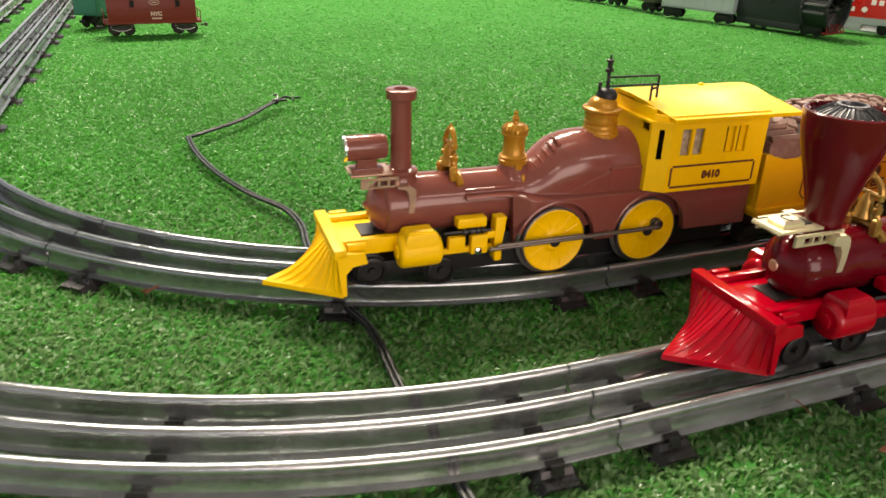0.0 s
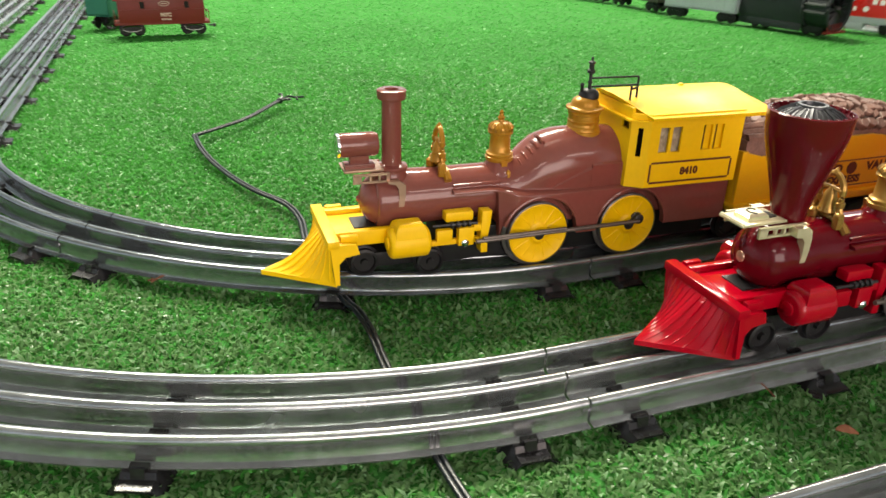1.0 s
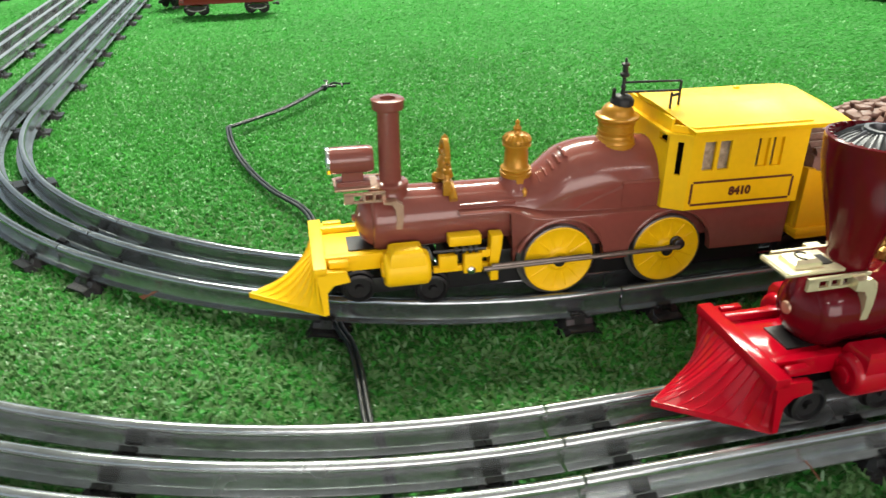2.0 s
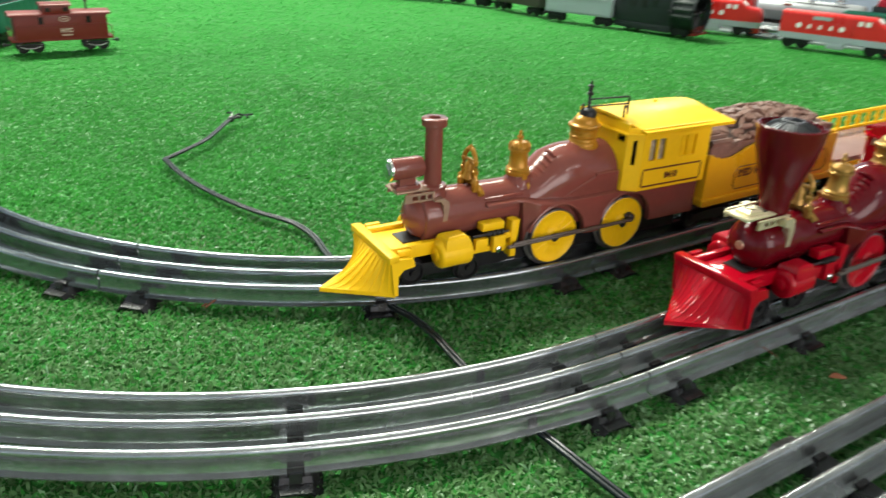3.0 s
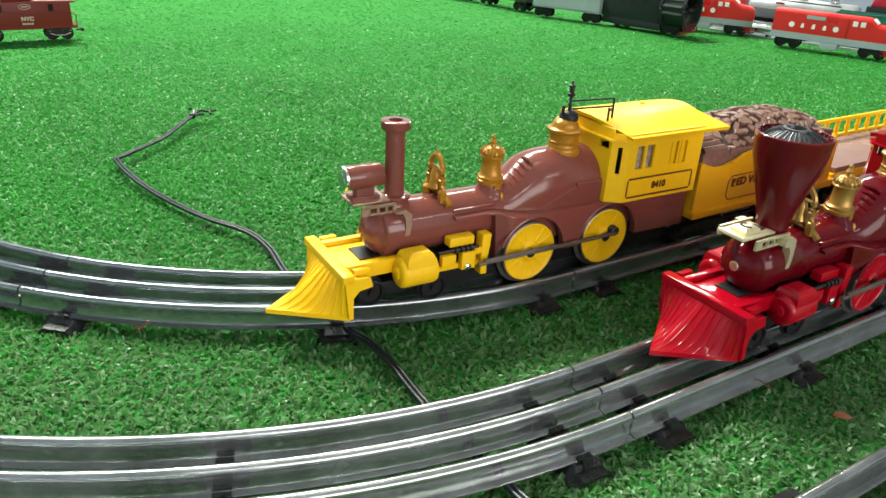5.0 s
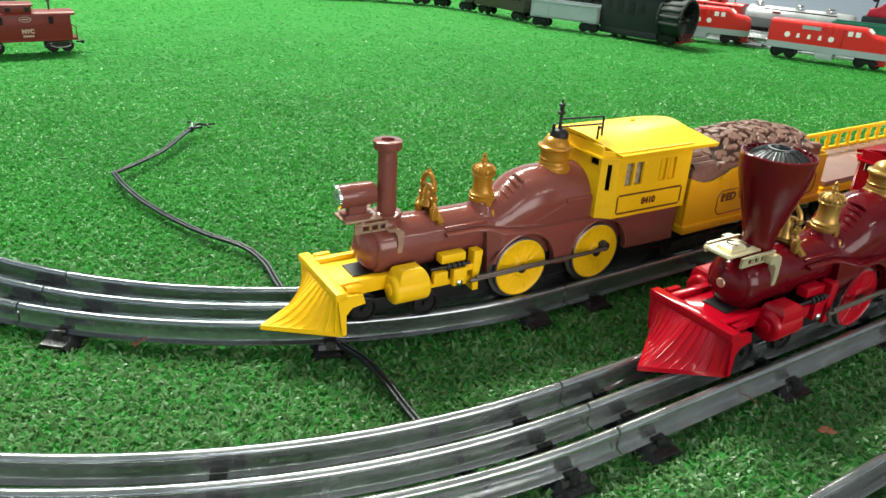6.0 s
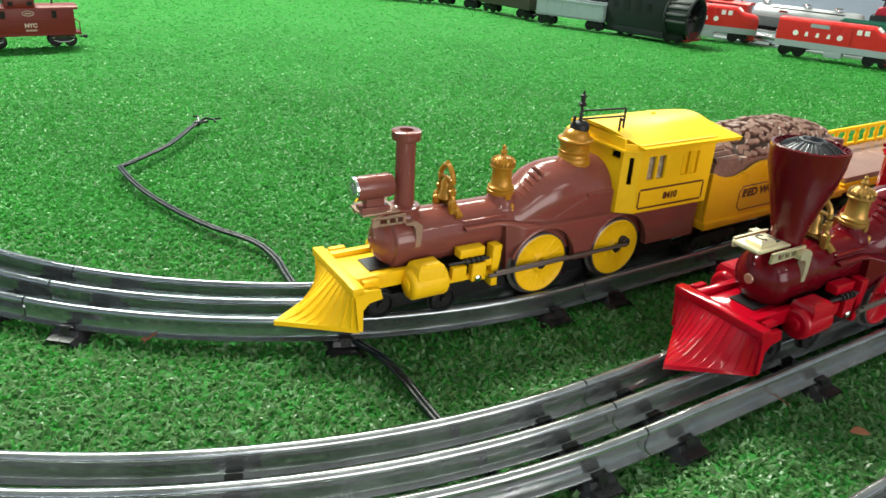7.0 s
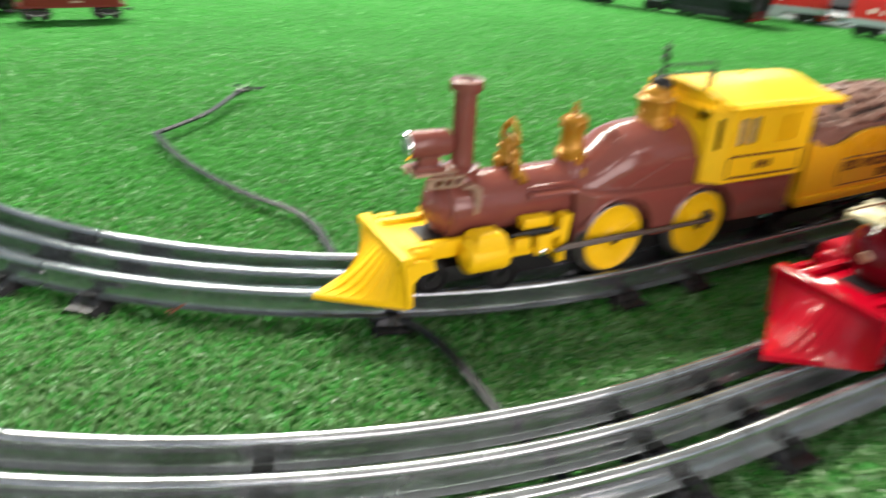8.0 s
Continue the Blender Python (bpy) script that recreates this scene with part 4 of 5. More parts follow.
    for s in (-1, 1):
        p0, p1 = (0.1850, s * 0.0268), (0.2385, s * 0.0268)
        xs = [0, 0.0055, 0.0108, 0.0125, 0.0178, 0.0300, 0.0353, 0.0368, 0.0420, 0.0535]
        part("side_wall", panel(p0, p1, s * t, xs, [zb, 0.0688, 0.0814, zt], {(1, 1), (3, 1), (5, 1), (7, 1)}), ctrim, cabw, smooth=0)
        for k, (h0, h1) in enumerate(((0.0300, 0.0353), (0.0368, 0.0420))):   # half-drawn sliding panels in the rear windows
            part("sliding_panel", box(0.1850 + h0 + 0.0022, 0.1850 + h1 + 0.0004, s * 0.0248, s * 0.0253, 0.0684, 0.0818), ctrim, cabw, smooth=0)
        part("corner_panel", panel((0.1770, s * 0.0215), (0.1850, s * 0.0268), s * t, [0, 0.0036, 0.0060, 0.0096], [zb, 0.0668, 0.0812, zt], {(1, 1)}), ctrim, cabw, smooth=0)
    for s in (-1, 1):
        part("window_pane", box(0.1896, 0.2040, s * 0.0240, s * 0.0246, 0.0680, 0.0822), PANE, cabw, "frosted tan window pane", smooth=0)
        part("window_pane", box(0.2140, 0.2280, s * 0.0232, s * 0.0238, 0.0680, 0.0822), PANE, cabw, "frosted tan window pane", smooth=0)
    part("visor", add_loft(bm_new(), [[(0.1748, -0.0222, z), (0.1838, -0.0284, z), (0.1860, -0.0284, z), (0.1860, 0.0284, z), (0.1838, 0.0284, z), (0.1748, 0.0222, z)] for z in (0.0843, 0.0853)]), ctrim, cabw, smooth=0)
    part("cab_interior", box(0.1880, 0.2340, -0.0215, 0.0215, 0.0530, 0.0680), DARK, cabw)
    bm = bm_new()
    rings = []
    sect = [(-0.0290, 0.0868), (-0.0215, 0.0893), (-0.0120, 0.0924), (-0.005, 0.0940), (0.0, 0.0943), (0.005, 0.0940), (0.0120, 0.0926), (0.0215, 0.0900), (0.0290, 0.0878)]
    for u, k, drop in ((0.1735, 1.0, 0.0), (0.2465, 1.0, 0.0), (0.2560, 1.0, 0.62)):
        up = []
        for y, z in sect:
            uu = u + (0.0105 * (abs(y) / 0.029) ** 1.3 if u < 0.18 else 0)
            up.append((uu, y, z - (z - 0.0866) * drop))
        low = [(p[0] + (0.0004 if u < 0.18 else -0.0004), p[1] * 0.985, p[2] - 0.0019) for p in up[::-1]]
        rings.append(up + low)
    add_loft(bm, rings)
    roof = part("cab_roof", bm, ctrim, cabw, smooth=20)
    part("roof_knob", lathe([(0.0014, 0.0932), (0.0014, 0.0948), (0.0008, 0.0952), (0.0001, 0.0953)], (0.2200, 0.004, 0), "z", 10), trim if plain_stack else RED, roof)
    # number panel: a printed frame round the number
    for s in (-1, 1):
        bm = bm_new()
        y0, y1 = s * 0.0268, s * 0.02695
        a, b, c, d, w = 0.1868, 0.2350, 0.0530, 0.0642, 0.0010
        for q in ((a + 0.001, b - 0.001, c, c + w), (a + 0.001, b - 0.001, d - w, d), (a, a + w, c + 0.001, d - 0.001), (b - w, b, c + 0.001, d - 0.001)):
            add_box(bm, q[0], q[1], y0, y1, q[2], q[3])
        part("number_frame", bm, INK if plain_stack else GOLD, cabw, smooth=0)
    if plain_stack:
        lettering("number", number, 0.0051, Matrix.Translation((0.2100, -0.02695, 0.0585)) @ SIDE, INK, cabw)
    # drawbar
    part("drawbar", box(0.236, 0.262, -0.003, 0.003, 0.022, 0.0245, 0.0005), IRON, L)
    part("hook", tube([(0.2385, -0.010, 0.027), (0.243, -0.011, 0.0262), (0.246, -0.012, 0.0290)], 0.0011, 8), CHROME, L)
    return L


YTIP = (-0.0610, 0.3165)
RTIP = (0.1031, 0.2620)
locomotive(YTIP, 18.45, BROWN, YELLOW, OLDGOLD, True, "brown and yellow plastic toy steam locomotive standing on the track", "8410")
locomotive(RTIP, 20.2, MAROON, RED, GOLD, False, "glossy maroon and red toy steam locomotive with flared chimney", "")


def bogie(parent, u, wheel_z, r, half=0.0150, wb=0.020, mat=BLACK, width=0.003):
    """A two-axle truck: side frames with journals and four wheels."""
    bm = bm_new()
    for s in (-1, 1):
        add_prism(bm, [(u - wb * 0.78, wheel_z - 0.1 * r), (u - wb * 0.72, wheel_z + 0.30 * r), (u - wb * 0.25, wheel_z + 0.45 * r), (u + wb * 0.25, wheel_z + 0.45 * r), (u + wb * 0.72, wheel_z + 0.30 * r), (u + wb * 0.75, wheel_z - 0.1 * r), (u + wb * 0.25, wheel_z - 0.30 * r), (u - wb * 0.25, wheel_z - 0.30 * r)],
                  s * half, s * (half + width))
    add_box(bm, u - wb * 0.2, u + wb * 0.2, -half, half, wheel_z, wheel_z + r)
    t = part("truck", bm, mat, parent)
    for q in (-0.5, 0.5):
        for s in (-1, 1):
            part("wheel", lathe([(r * 1.12, 0), (r * 1.12, s * 0.0006), (r, s * 0.0010), (r, s * 0.0028), (r * 0.8, s * 0.0030), (r * 0.75, s * 0.0022), (0.0004, s * 0.0022)], (u + q * wb, s * (half - 0.0035), wheel_z), "y", 20), mat, t)
    return t


def tender(tip, heading, body, load, label, text):
    T = group_at("toy_tender", Matrix.Translation((tip[0], tip[1], 0)) @ Matrix.Rotation(radians(heading), 4, "Z"), label, "toy tender", "toy tenders")
    a, b = 0.2405, 0.3745
    bm = box(a + 0.0010, b + 0.006, -0.0276, 0.0276, 0.0318, 0.0352, 0.0008)
    add_box(bm, a - 0.0008, b + 0.007, -0.0290, 0.0290, 0.0346, 0.0374, 0.0008)
    part("underframe", bm, body, T)
    # side walls with a dipped front and rear
    bm = bm_new()
    top = [(a, 0.0660), (a + 0.006, 0.0640), (a + 0.014, 0.0612), (a + 0.022, 0.0612), (a + 0.030, 0.0640), (a + 0.037, 0.0672), (a + 0.044, 0.0682), (b - 0.044, 0.0682), (b - 0.037, 0.0672), (b - 0.030, 0.0650), (b - 0.018, 0.0640), (b, 0.0650)]
    for s in (-1, 1):
        add_prism(bm, top + [(b, 0.037), (a, 0.037)], s * 0.0252, s * 0.0272, 0.0005)
    add_box(bm, b - 0.002, b, -0.0254, 0.0254, 0.037, 0.066)
    for s in (-1, 1):   # rounded front corners
        add_loft(bm, [[(a + 0.0036 - q * math.sin(k * 0.2618), s * (0.0236 + q * math.cos(k * 0.2618)), z) for q in (0.0036, 0.0016) for z in ((0.037, 0.0655) if q > 0.002 else (0.0655, 0.037))] for k in range(7)])
        add_box(bm, a, a + 0.0018, s * 0.0120, s * 0.0238, 0.037, 0.0652)
    shell = part("side_wall", bm, body, T, smooth=25)
    part("load_box", box(a + 0.0045, b - 0.004, -0.0238, 0.0238, 0.037, 0.0700, 0.001), load, T)
    for s in (-1,):
        bm = bm_new()
        y0, y1 = s * 0.0272, s * 0.02735
        u0, u1, z0, z1, w, c = 0.2680, 0.3665, 0.0398, 0.0545, 0.0007, 0.0030
        corner = [(u0 + c, z0), (u1 - c, z0), (u1, z0 + c), (u1, z1 - c), (u1 - c, z1), (u0 + c, z1), (u0, z1 - c), (u0, z0 + c)]
        for (p, q), (e, f) in zip(corner, corner[1:] + corner[:1]):
            add_tube(bm, [(p, y0, q), (e, y0, f)], 0.0004, 4)
        part("name_frame", bm, INK, shell, smooth=0)
    if text:
        for word, u, z, size in text:
            lettering("name_text", word, size, Matrix.Translation((u, -0.02735, z)) @ SIDE, INK, shell, 1.12)
        part("emblem", lathe([(0.0036, -0.02720), (0.0036, -0.02740), (0.0026, -0.02742), (0.0002, -0.02742)], (0.3190, 0, 0.0500), "y", 24), INK, shell, "round dark printed emblem")
    # heaped logs: split chunks packed close on the mound, a stack of longer ones in front
    rng = random.Random(11)
    heap = lambda u, y: 0.0700 + 0.0128 * max(0.0, 1 - ((u - 0.5 * (a + b) - 0.006) / 0.066) ** 2 * 0.9 - (y / 0.0240) ** 2 * 0.8)
    rows, cols = 9, 19
    for r in range(rows):
        for c in range(cols):
            u = a + 0.0225 + (b - a - 0.0290) * (c + 0.5 * (r % 2) + rng.uniform(-0.25, 0.25)) / (cols - 0.5)
            y = -0.0216 + 0.0432 * (r + rng.uniform(-0.25, 0.25)) / (rows - 1)
            ln, wd = rng.uniform(0.0034, 0.0056), rng.uniform(0.0021, 0.0031)
            an = rng.choice((0.2, 0.5, 1.2, 1.7, 2.4)) + rng.uniform(-0.3, 0.3)
            p = Vector((u, y, heap(u, y) + rng.uniform(-0.0004, 0.0009)))
            n = Vector(((heap(u - 0.002, y) - heap(u + 0.002, y)) / 0.004, (heap(u, y - 0.002) - heap(u, y + 0.002)) / 0.004, 1)).normalized()
            d = Vector((math.cos(an), math.sin(an), 0))
            d = (d - n * d.dot(n)).normalized()
            side = n.cross(d)
            k = rng.choice((4, 5, 6))
            turn = rng.uniform(0, 0.8)
            shape = [(math.cos(turn + 6.283 * i / k) * ln * rng.uniform(0.85, 1.15), math.sin(turn + 6.283 * i / k) * wd * rng.uniform(0.85, 1.15)) for i in range(k)]
            lift = rng.uniform(-0.10, 0.10)
            bm = add_loft(bm_new(), [[p + d * x * f + side * q * f + n * (h + x * lift) for x, q in shape] for h, f in ((-0.0030, 0.95), (0.0004, 1.0), (0.0011, 0.84))])
            part("log", bm, load, T, smooth=0)
    for k in range(9):
        y, z = -0.0215 + 0.0052 * k, 0.0700 + 0.0011 * min(k, 8 - k) + rng.uniform(0, 0.0008)
        bm = add_loft(bm_new(), [[(a + 0.0050 + rng.uniform(0, 0.0012) if f < 1 else a + 0.0245, y + 0.0026 * math.cos(q) * rng.uniform(0.85, 1.1), z + 0.0030 * math.sin(q)) for q in [6.283 * i / 7 for i in range(7)]] for f in (0, 1)])
        part("log", bm, load, T, smooth=0)
    # dark mound under the chunks, its colour standing for shade in their gaps
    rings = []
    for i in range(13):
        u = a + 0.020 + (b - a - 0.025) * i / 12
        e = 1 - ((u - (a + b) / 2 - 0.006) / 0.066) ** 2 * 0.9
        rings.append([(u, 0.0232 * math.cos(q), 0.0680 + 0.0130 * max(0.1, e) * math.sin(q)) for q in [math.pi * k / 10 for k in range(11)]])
    part("heap_shade_core", add_loft(bm_new(), rings), HEAPSHADE, T)
    for u in (a + 0.022, b - 0.022):
        bogie(T, u, 0.0215, 0.0085, 0.0175, 0.026)
    part("floor_frame", box(a, b, -0.016, 0.016, 0.0285, 0.0320), BLACK, T)
    return T


YCAR = (-0.0575, 0.3065)            # the same train's origin on the straight behind the curve
tender(YCAR, 21.0, DEEPYELLOW, WOOD, "yellow toy tender heaped with brown logs", (("RED WOOD", 0.2915, 0.0500, 0.0066), ("VALLEY", 0.3425, 0.0500, 0.0066), ("EXPRESS", 0.3145, 0.0434, 0.0058)))
tender(RTIP, 20.2, RED, WOOD, "red toy tender heaped with brown logs", None)


def flat_car(tip, heading, u0, label, rail_mat, deck_mat):
    F = group_at("toy_flat_car", Matrix.Translation((tip[0], tip[1], 0)) @ Matrix.Rotation(radians(heading), 4, "Z"), label, "toy flat car")
    a, b = u0, u0 + 0.21
    part("deck", box(a, b, -0.0250, 0.0250, 0.0385, 0.0430, 0.0008), deck_mat, F)
    part("slot", box(a + 0.014, a + 0.022, -0.004, -0.001, 0.0430, 0.0433), BLACK, F)
    bm = box(a - 0.004, b + 0.004, -0.0262, 0.0262, 0.0335, 0.0392, 0.0006)
    part("sill", bm, rail_mat, F)
    for s in (-1, 1):
        c = a + (0.004 if s > 0 else 0.060)
        bm = box(c, b - 0.004, s * 0.0228 - 0.0012, s * 0.0228 + 0.0012, 0.0546, 0.0574, 0.0006)
        add_box(bm, c, b - 0.004, s * 0.0228 - 0.0010, s * 0.0228 + 0.0010, 0.0430, 0.0450, 0.0004)
        part("top_rail", bm, rail_mat, F)
        n = 15 if s > 0 else 11
        for k in range(n):
            u = c + 0.002 + (b - c - 0.008) * k / (n - 1)
            part("post", lathe([(0.0022, 0.0430), (0.0015, 0.0462), (0.0021, 0.0484), (0.0021, 0.0496), (0.0014, 0.0515), (0.0020, 0.0552)], (u, s * 0.0228, 0), "z", 8), rail_mat, F)
    for u in (a + 0.03, b - 0.03):
        bogie(F, u, 0.0215, 0.0085, 0.0175, 0.026)
    return F


flat_car(YCAR, 21.0, 0.384, "yellow toy flat car with brown deck and yellow fence", YELLOW, DECKBROWN)

# ---------- loose things on the turf ----------


def cable(points, label):
    """Twin-core cable lying on the turf."""
    c = group_at("power_cable", Matrix.Identity(4), label, "cable")
    line = smooth_path(points, 9)
    for s in (-1, 1):
        pts = []
        for i, p in enumerate(line):
            t = (line[min(i + 1, len(line) - 1)] - line[max(i - 1, 0)]).normalized()
            pts.append(p + Vector((-t.y, t.x, 0)) * s * 0.0011)
        part("core", tube(pts, 0.00112, 8), CABLE, c, smooth=60)
    return c


Z = 0.0030
wire = cable([(-0.117, 0.692, 0.006), (-0.126, 0.682, 0.006), (-0.141, 0.627, 0.005), (-0.156, 0.595, 0.005), (-0.1655, 0.5775, 0.005), (-0.1690, 0.5715, 0.005), (-0.1668, 0.5650, 0.005), (-0.157, 0.544, 0.004), (-0.141, 0.5165, Z), (-0.120, 0.486, Z), (-0.098, 0.460, Z), (-0.073, 0.437, Z), (-0.060, 0.415, 0.002), (-0.053, 0.390, 0.0012), (-0.043, 0.360, 0.0006),
       (-0.024, 0.321, 0.002), (-0.014, 0.304, Z), (-0.006, 0.285, Z), (0.002, 0.261, 0.0016), (0.012, 0.235, 0.0006), (0.023, 0.208, 0.002), (0.032, 0.186, Z), (0.050, 0.150, 0.0014), (0.062, 0.115, 0.001)], "black twin-core cable lying across the turf")
bm = lathe([(0.0010, -0.003), (0.0026, -0.0015), (0.0028, 0.0015), (0.0010, 0.003)], (-0.125, 0.684, 0.006), "x", 10)
part("tape_joint", bm, CABLE, wire)
for pts in ([(-0.124, 0.686, 0.006), (-0.119, 0.694, 0.008), (-0.113, 0.695, 0.007), (-0.106, 0.702, 0.006)], [(-0.124, 0.686, 0.006), (-0.125, 0.695, 0.009), (-0.129, 0.700, 0.008)], [(-0.112, 0.695, 0.007), (-0.110, 0.690, 0.006)]):
    part("wire_end", tube(smooth_path(pts, 5), 0.0010, 6), CABLE, wire)

litter = tagged(part("leaf_sliver", tube([(-0.1195, 0.3300, 0.002), (-0.1155, 0.3335, 0.0035), (-0.1120, 0.3385, 0.0030), (-0.1110, 0.3420, 0.0035)], 0.0006, 5), LEAF), "thin dry red sliver lying on the turf", "leaf")
litter = tagged(part("leaf_sliver", tube([(-0.1215, 0.3315, 0.002), (-0.1165, 0.3345, 0.0030), (-0.1120, 0.3380, 0.0030)], 0.0005, 5), LEAF), "thin dry red sliver lying on the turf", "leaf")
rings = []
for i in range(7):
    f = i / 6
    w = 0.0028 * math.sin(math.pi * (0.08 + 0.84 * f))
    c = Vector((0.1715 + 0.0075 * f, 0.2246 - 0.0022 * f, 0.0030 + 0.0012 * math.sin(3 * f)))
    rings.append([c + Vector((0.2 * w, w, 0.0004)), c + Vector((0, 0, -0.0002)), c + Vector((-0.2 * w, -w, 0.0006)), c + Vector((0, 0, 0.0006))])
tagged(part("dry_leaf", add_loft(bm_new(), rings), LEAF), "small curled dry brown leaf on the turf", "leaf")
tagged(part("straw", tube(smooth_path([(0.148, 0.262, 0.003), (0.153, 0.256, 0.004), (0.156, 0.250, 0.003), (0.157, 0.245, 0.003)], 5), 0.00035, 5), LEAF), "thin dry straw lying on the turf", "straw")

# ---------- rolling stock parked on the far turf ----------


def vehicle(name, p, q, label, category, group="", z=0.0):
    """An empty midway between two ends, with x along the vehicle."""
    p, q = Vector((p[0], p[1], z)), Vector((q[0], q[1], z))
    d = q - p
    e = group_at(name, Matrix.Translation((p + q) / 2) @ Matrix.Rotation(math.atan2(d.y, d.x), 4, "Z"), label, category, group)
    return e, d.length


def coupler(parent, u, z, s):
    bm = box(u, u + s * 0.006, -0.0015, 0.0015, z - 0.001, z + 0.001, 0.0003)
    add_box(bm, u + s * 0.005, u + s * 0.009, -0.0030, 0.0030, z - 0.002, z + 0.002, 0.0006)
    part("coupler", bm, BLACK, parent)


def running_gear(parent, L, w, r, wb, frame=BLACK, z0=0.0, zc=None):
    for u in (-L / 2 + wb * 1.25, L / 2 - wb * 1.25):
        bogie(parent, u, z0 + r, r, w * 0.62, wb, frame, 0.002)
    for s in (-1, 1):
        coupler(parent, s * L / 2, z0 + r * 1.35, s)


def roof_bm(x0, x1, w, z, rise, over=0.001, th=0.001):
    rings = []
    for x in (x0, x1):
        top = [(x, (w + over) * math.cos(a), z + rise * math.sin(a)) for a in [math.pi * k / 12 for k in range(13)]]
        rings.append(top + [(x, -(w + over), z - th), (x, (w + over), z - th)])
    return add_loft(bm_new(), rings)


def window(parent, x, z, wx, wz, w, frame, glass=DARK):
    """A small framed window on both flanks."""
    for s in (-1, 1):
        f = box(x - wx / 2 - 0.0007, x + wx / 2 + 0.0007, s * w, s * (w + 0.0006), z - wz / 2 - 0.0007, z + wz / 2 + 0.0007)
        o = part("window", f, frame, parent, smooth=0)
        part("pane", box(x - wx / 2, x + wx / 2, s * (w + 0.0006), s * (w + 0.0008), z - wz / 2, z + wz / 2), glass, o, smooth=0)


def caboose(p, q, mat, label, text="", z0=0.0, k=1.0, cupola=True):
    C, L = vehicle("toy_caboose", p, q, label, "toy caboose", "toy cabooses", z0)
    w, zb, zt = 0.0165 * k, 0.0165 * k, 0.0465 * k
    part("body", box(-L / 2 + 0.006, L / 2 - 0.006, -w, w, zb, zt, 0.0008), mat, C)
    bm = box(-L / 2 + 0.006, L / 2 - 0.006, -w - 0.0006, -w, zb + 0.017 * k, zb + 0.0178 * k)
    add_box(bm, -L / 2 + 0.006, L / 2 - 0.006, w, w + 0.0006, zb + 0.017 * k, zb + 0.0178 * k)
    part("belt_rail", bm, mat, C, smooth=0)
    bm = box(-L / 2, L / 2, -w, w, zb - 0.002, zb + 0.001, 0.0004)
    for s in (-1, 1):
        for y in (-w * 0.95, w * 0.95):
            add_box(bm, s * (L / 2 - 0.0015), s * (L / 2 - 0.0005), y - 0.0006, y + 0.0006, zb, zb + 0.014 * k)
        add_box(bm, s * (L / 2 - 0.0015), s * (L / 2 - 0.0005), -w * 0.95, w * 0.95, zb + 0.013 * k, zb + 0.0142 * k)
    part("platform", bm, mat, C, smooth=0)
    part("roof", roof_bm(-L / 2 + 0.001, L / 2 - 0.001, w, zt, 0.0045 * k, 0.0015), mat, C, smooth=50)
    for x in (-0.0244 * k, 0.0320 * k):
        window(C, x, zb + 0.0235 * k, 0.0055 * k, 0.0085 * k, w, mat)
    if cupola:
        cu = part("cupola", box(-0.0202 * k, 0.0122 * k, -w * 0.9, w * 0.9, zt + 0.001, zt + 0.0115 * k, 0.0006), mat, C)
        part("cupola_roof", roof_bm(-0.0222 * k, 0.0142 * k, w * 0.9, zt + 0.0115 * k, 0.003 * k, 0.0015), mat, cu, smooth=50)
        for x in (-0.0140 * k, 0.0068 * k):
            for s in (-1, 1):
                part("window", box(x - 0.0028 * k, x + 0.0028 * k, s * w * 0.9, s * (w * 0.9 + 0.0005), zt + 0.0038 * k, zt + 0.0088 * k), DARK, cu, smooth=0)
        part("chimney_pipe", lathe([(0.0012, zt + 0.002), (0.0012, zt + 0.013 * k), (0.0024, zt + 0.0135 * k), (0.0020, zt + 0.0165 * k), (0.0002, zt + 0.017 * k)], (0.034 * k, 0, 0), "z", 10), OLIVE, C)
    running_gear(C, L, w, 0.0072 * k, 0.017 * k, BLACK)
    if text:
        lettering("road_name", text, 0.0066, Matrix.Translation((0.0045, -w - 0.0006, zb + 0.0105)) @ SIDE, PALEINK, C)
        bm = bm_new()
        for kx in range(5):
            add_box(bm, -0.0015 + kx * 0.0025, 0.0004 + kx * 0.0025, -w - 0.0007, -w - 0.0002, zb + 0.0038, zb + 0.0060)
        part("number_bars", bm, PALEINK, C, smooth=0)
        ov = [(0.0032 + 0.0064 * math.cos(a), -w - 0.0003, zb + 0.0250 + 0.0030 * math.sin(a)) for a in [2 * math.pi * i / 20 for i in range(21)]]
        bm = tube(ov, 0.0004, 5)
        add_box(bm, -0.0006, 0.0070, -w - 0.0006, -w - 0.0001, zb + 0.0245, zb + 0.0255)
        part("emblem", bm, PALEINK, C, smooth=0)
        for u in (-L / 2 + 0.021, L / 2 - 0.021):
            bm = tube([(u - 0.013, -0.0128, 0.0105), (u - 0.006, -0.0128, 0.0130), (u + 0.006, -0.0128, 0.0130), (u + 0.013, -0.0128, 0.0105)], 0.0009, 6)
            add_tube(bm, [(u - 0.012, -0.0128, 0.0080), (u - 0.005, -0.0128, 0.0055), (u + 0.005, -0.0128, 0.0055), (u + 0.012, -0.0128, 0.0080)], 0.0008, 6)
            part("truck_trim", bm, CHROME, C)
    return C


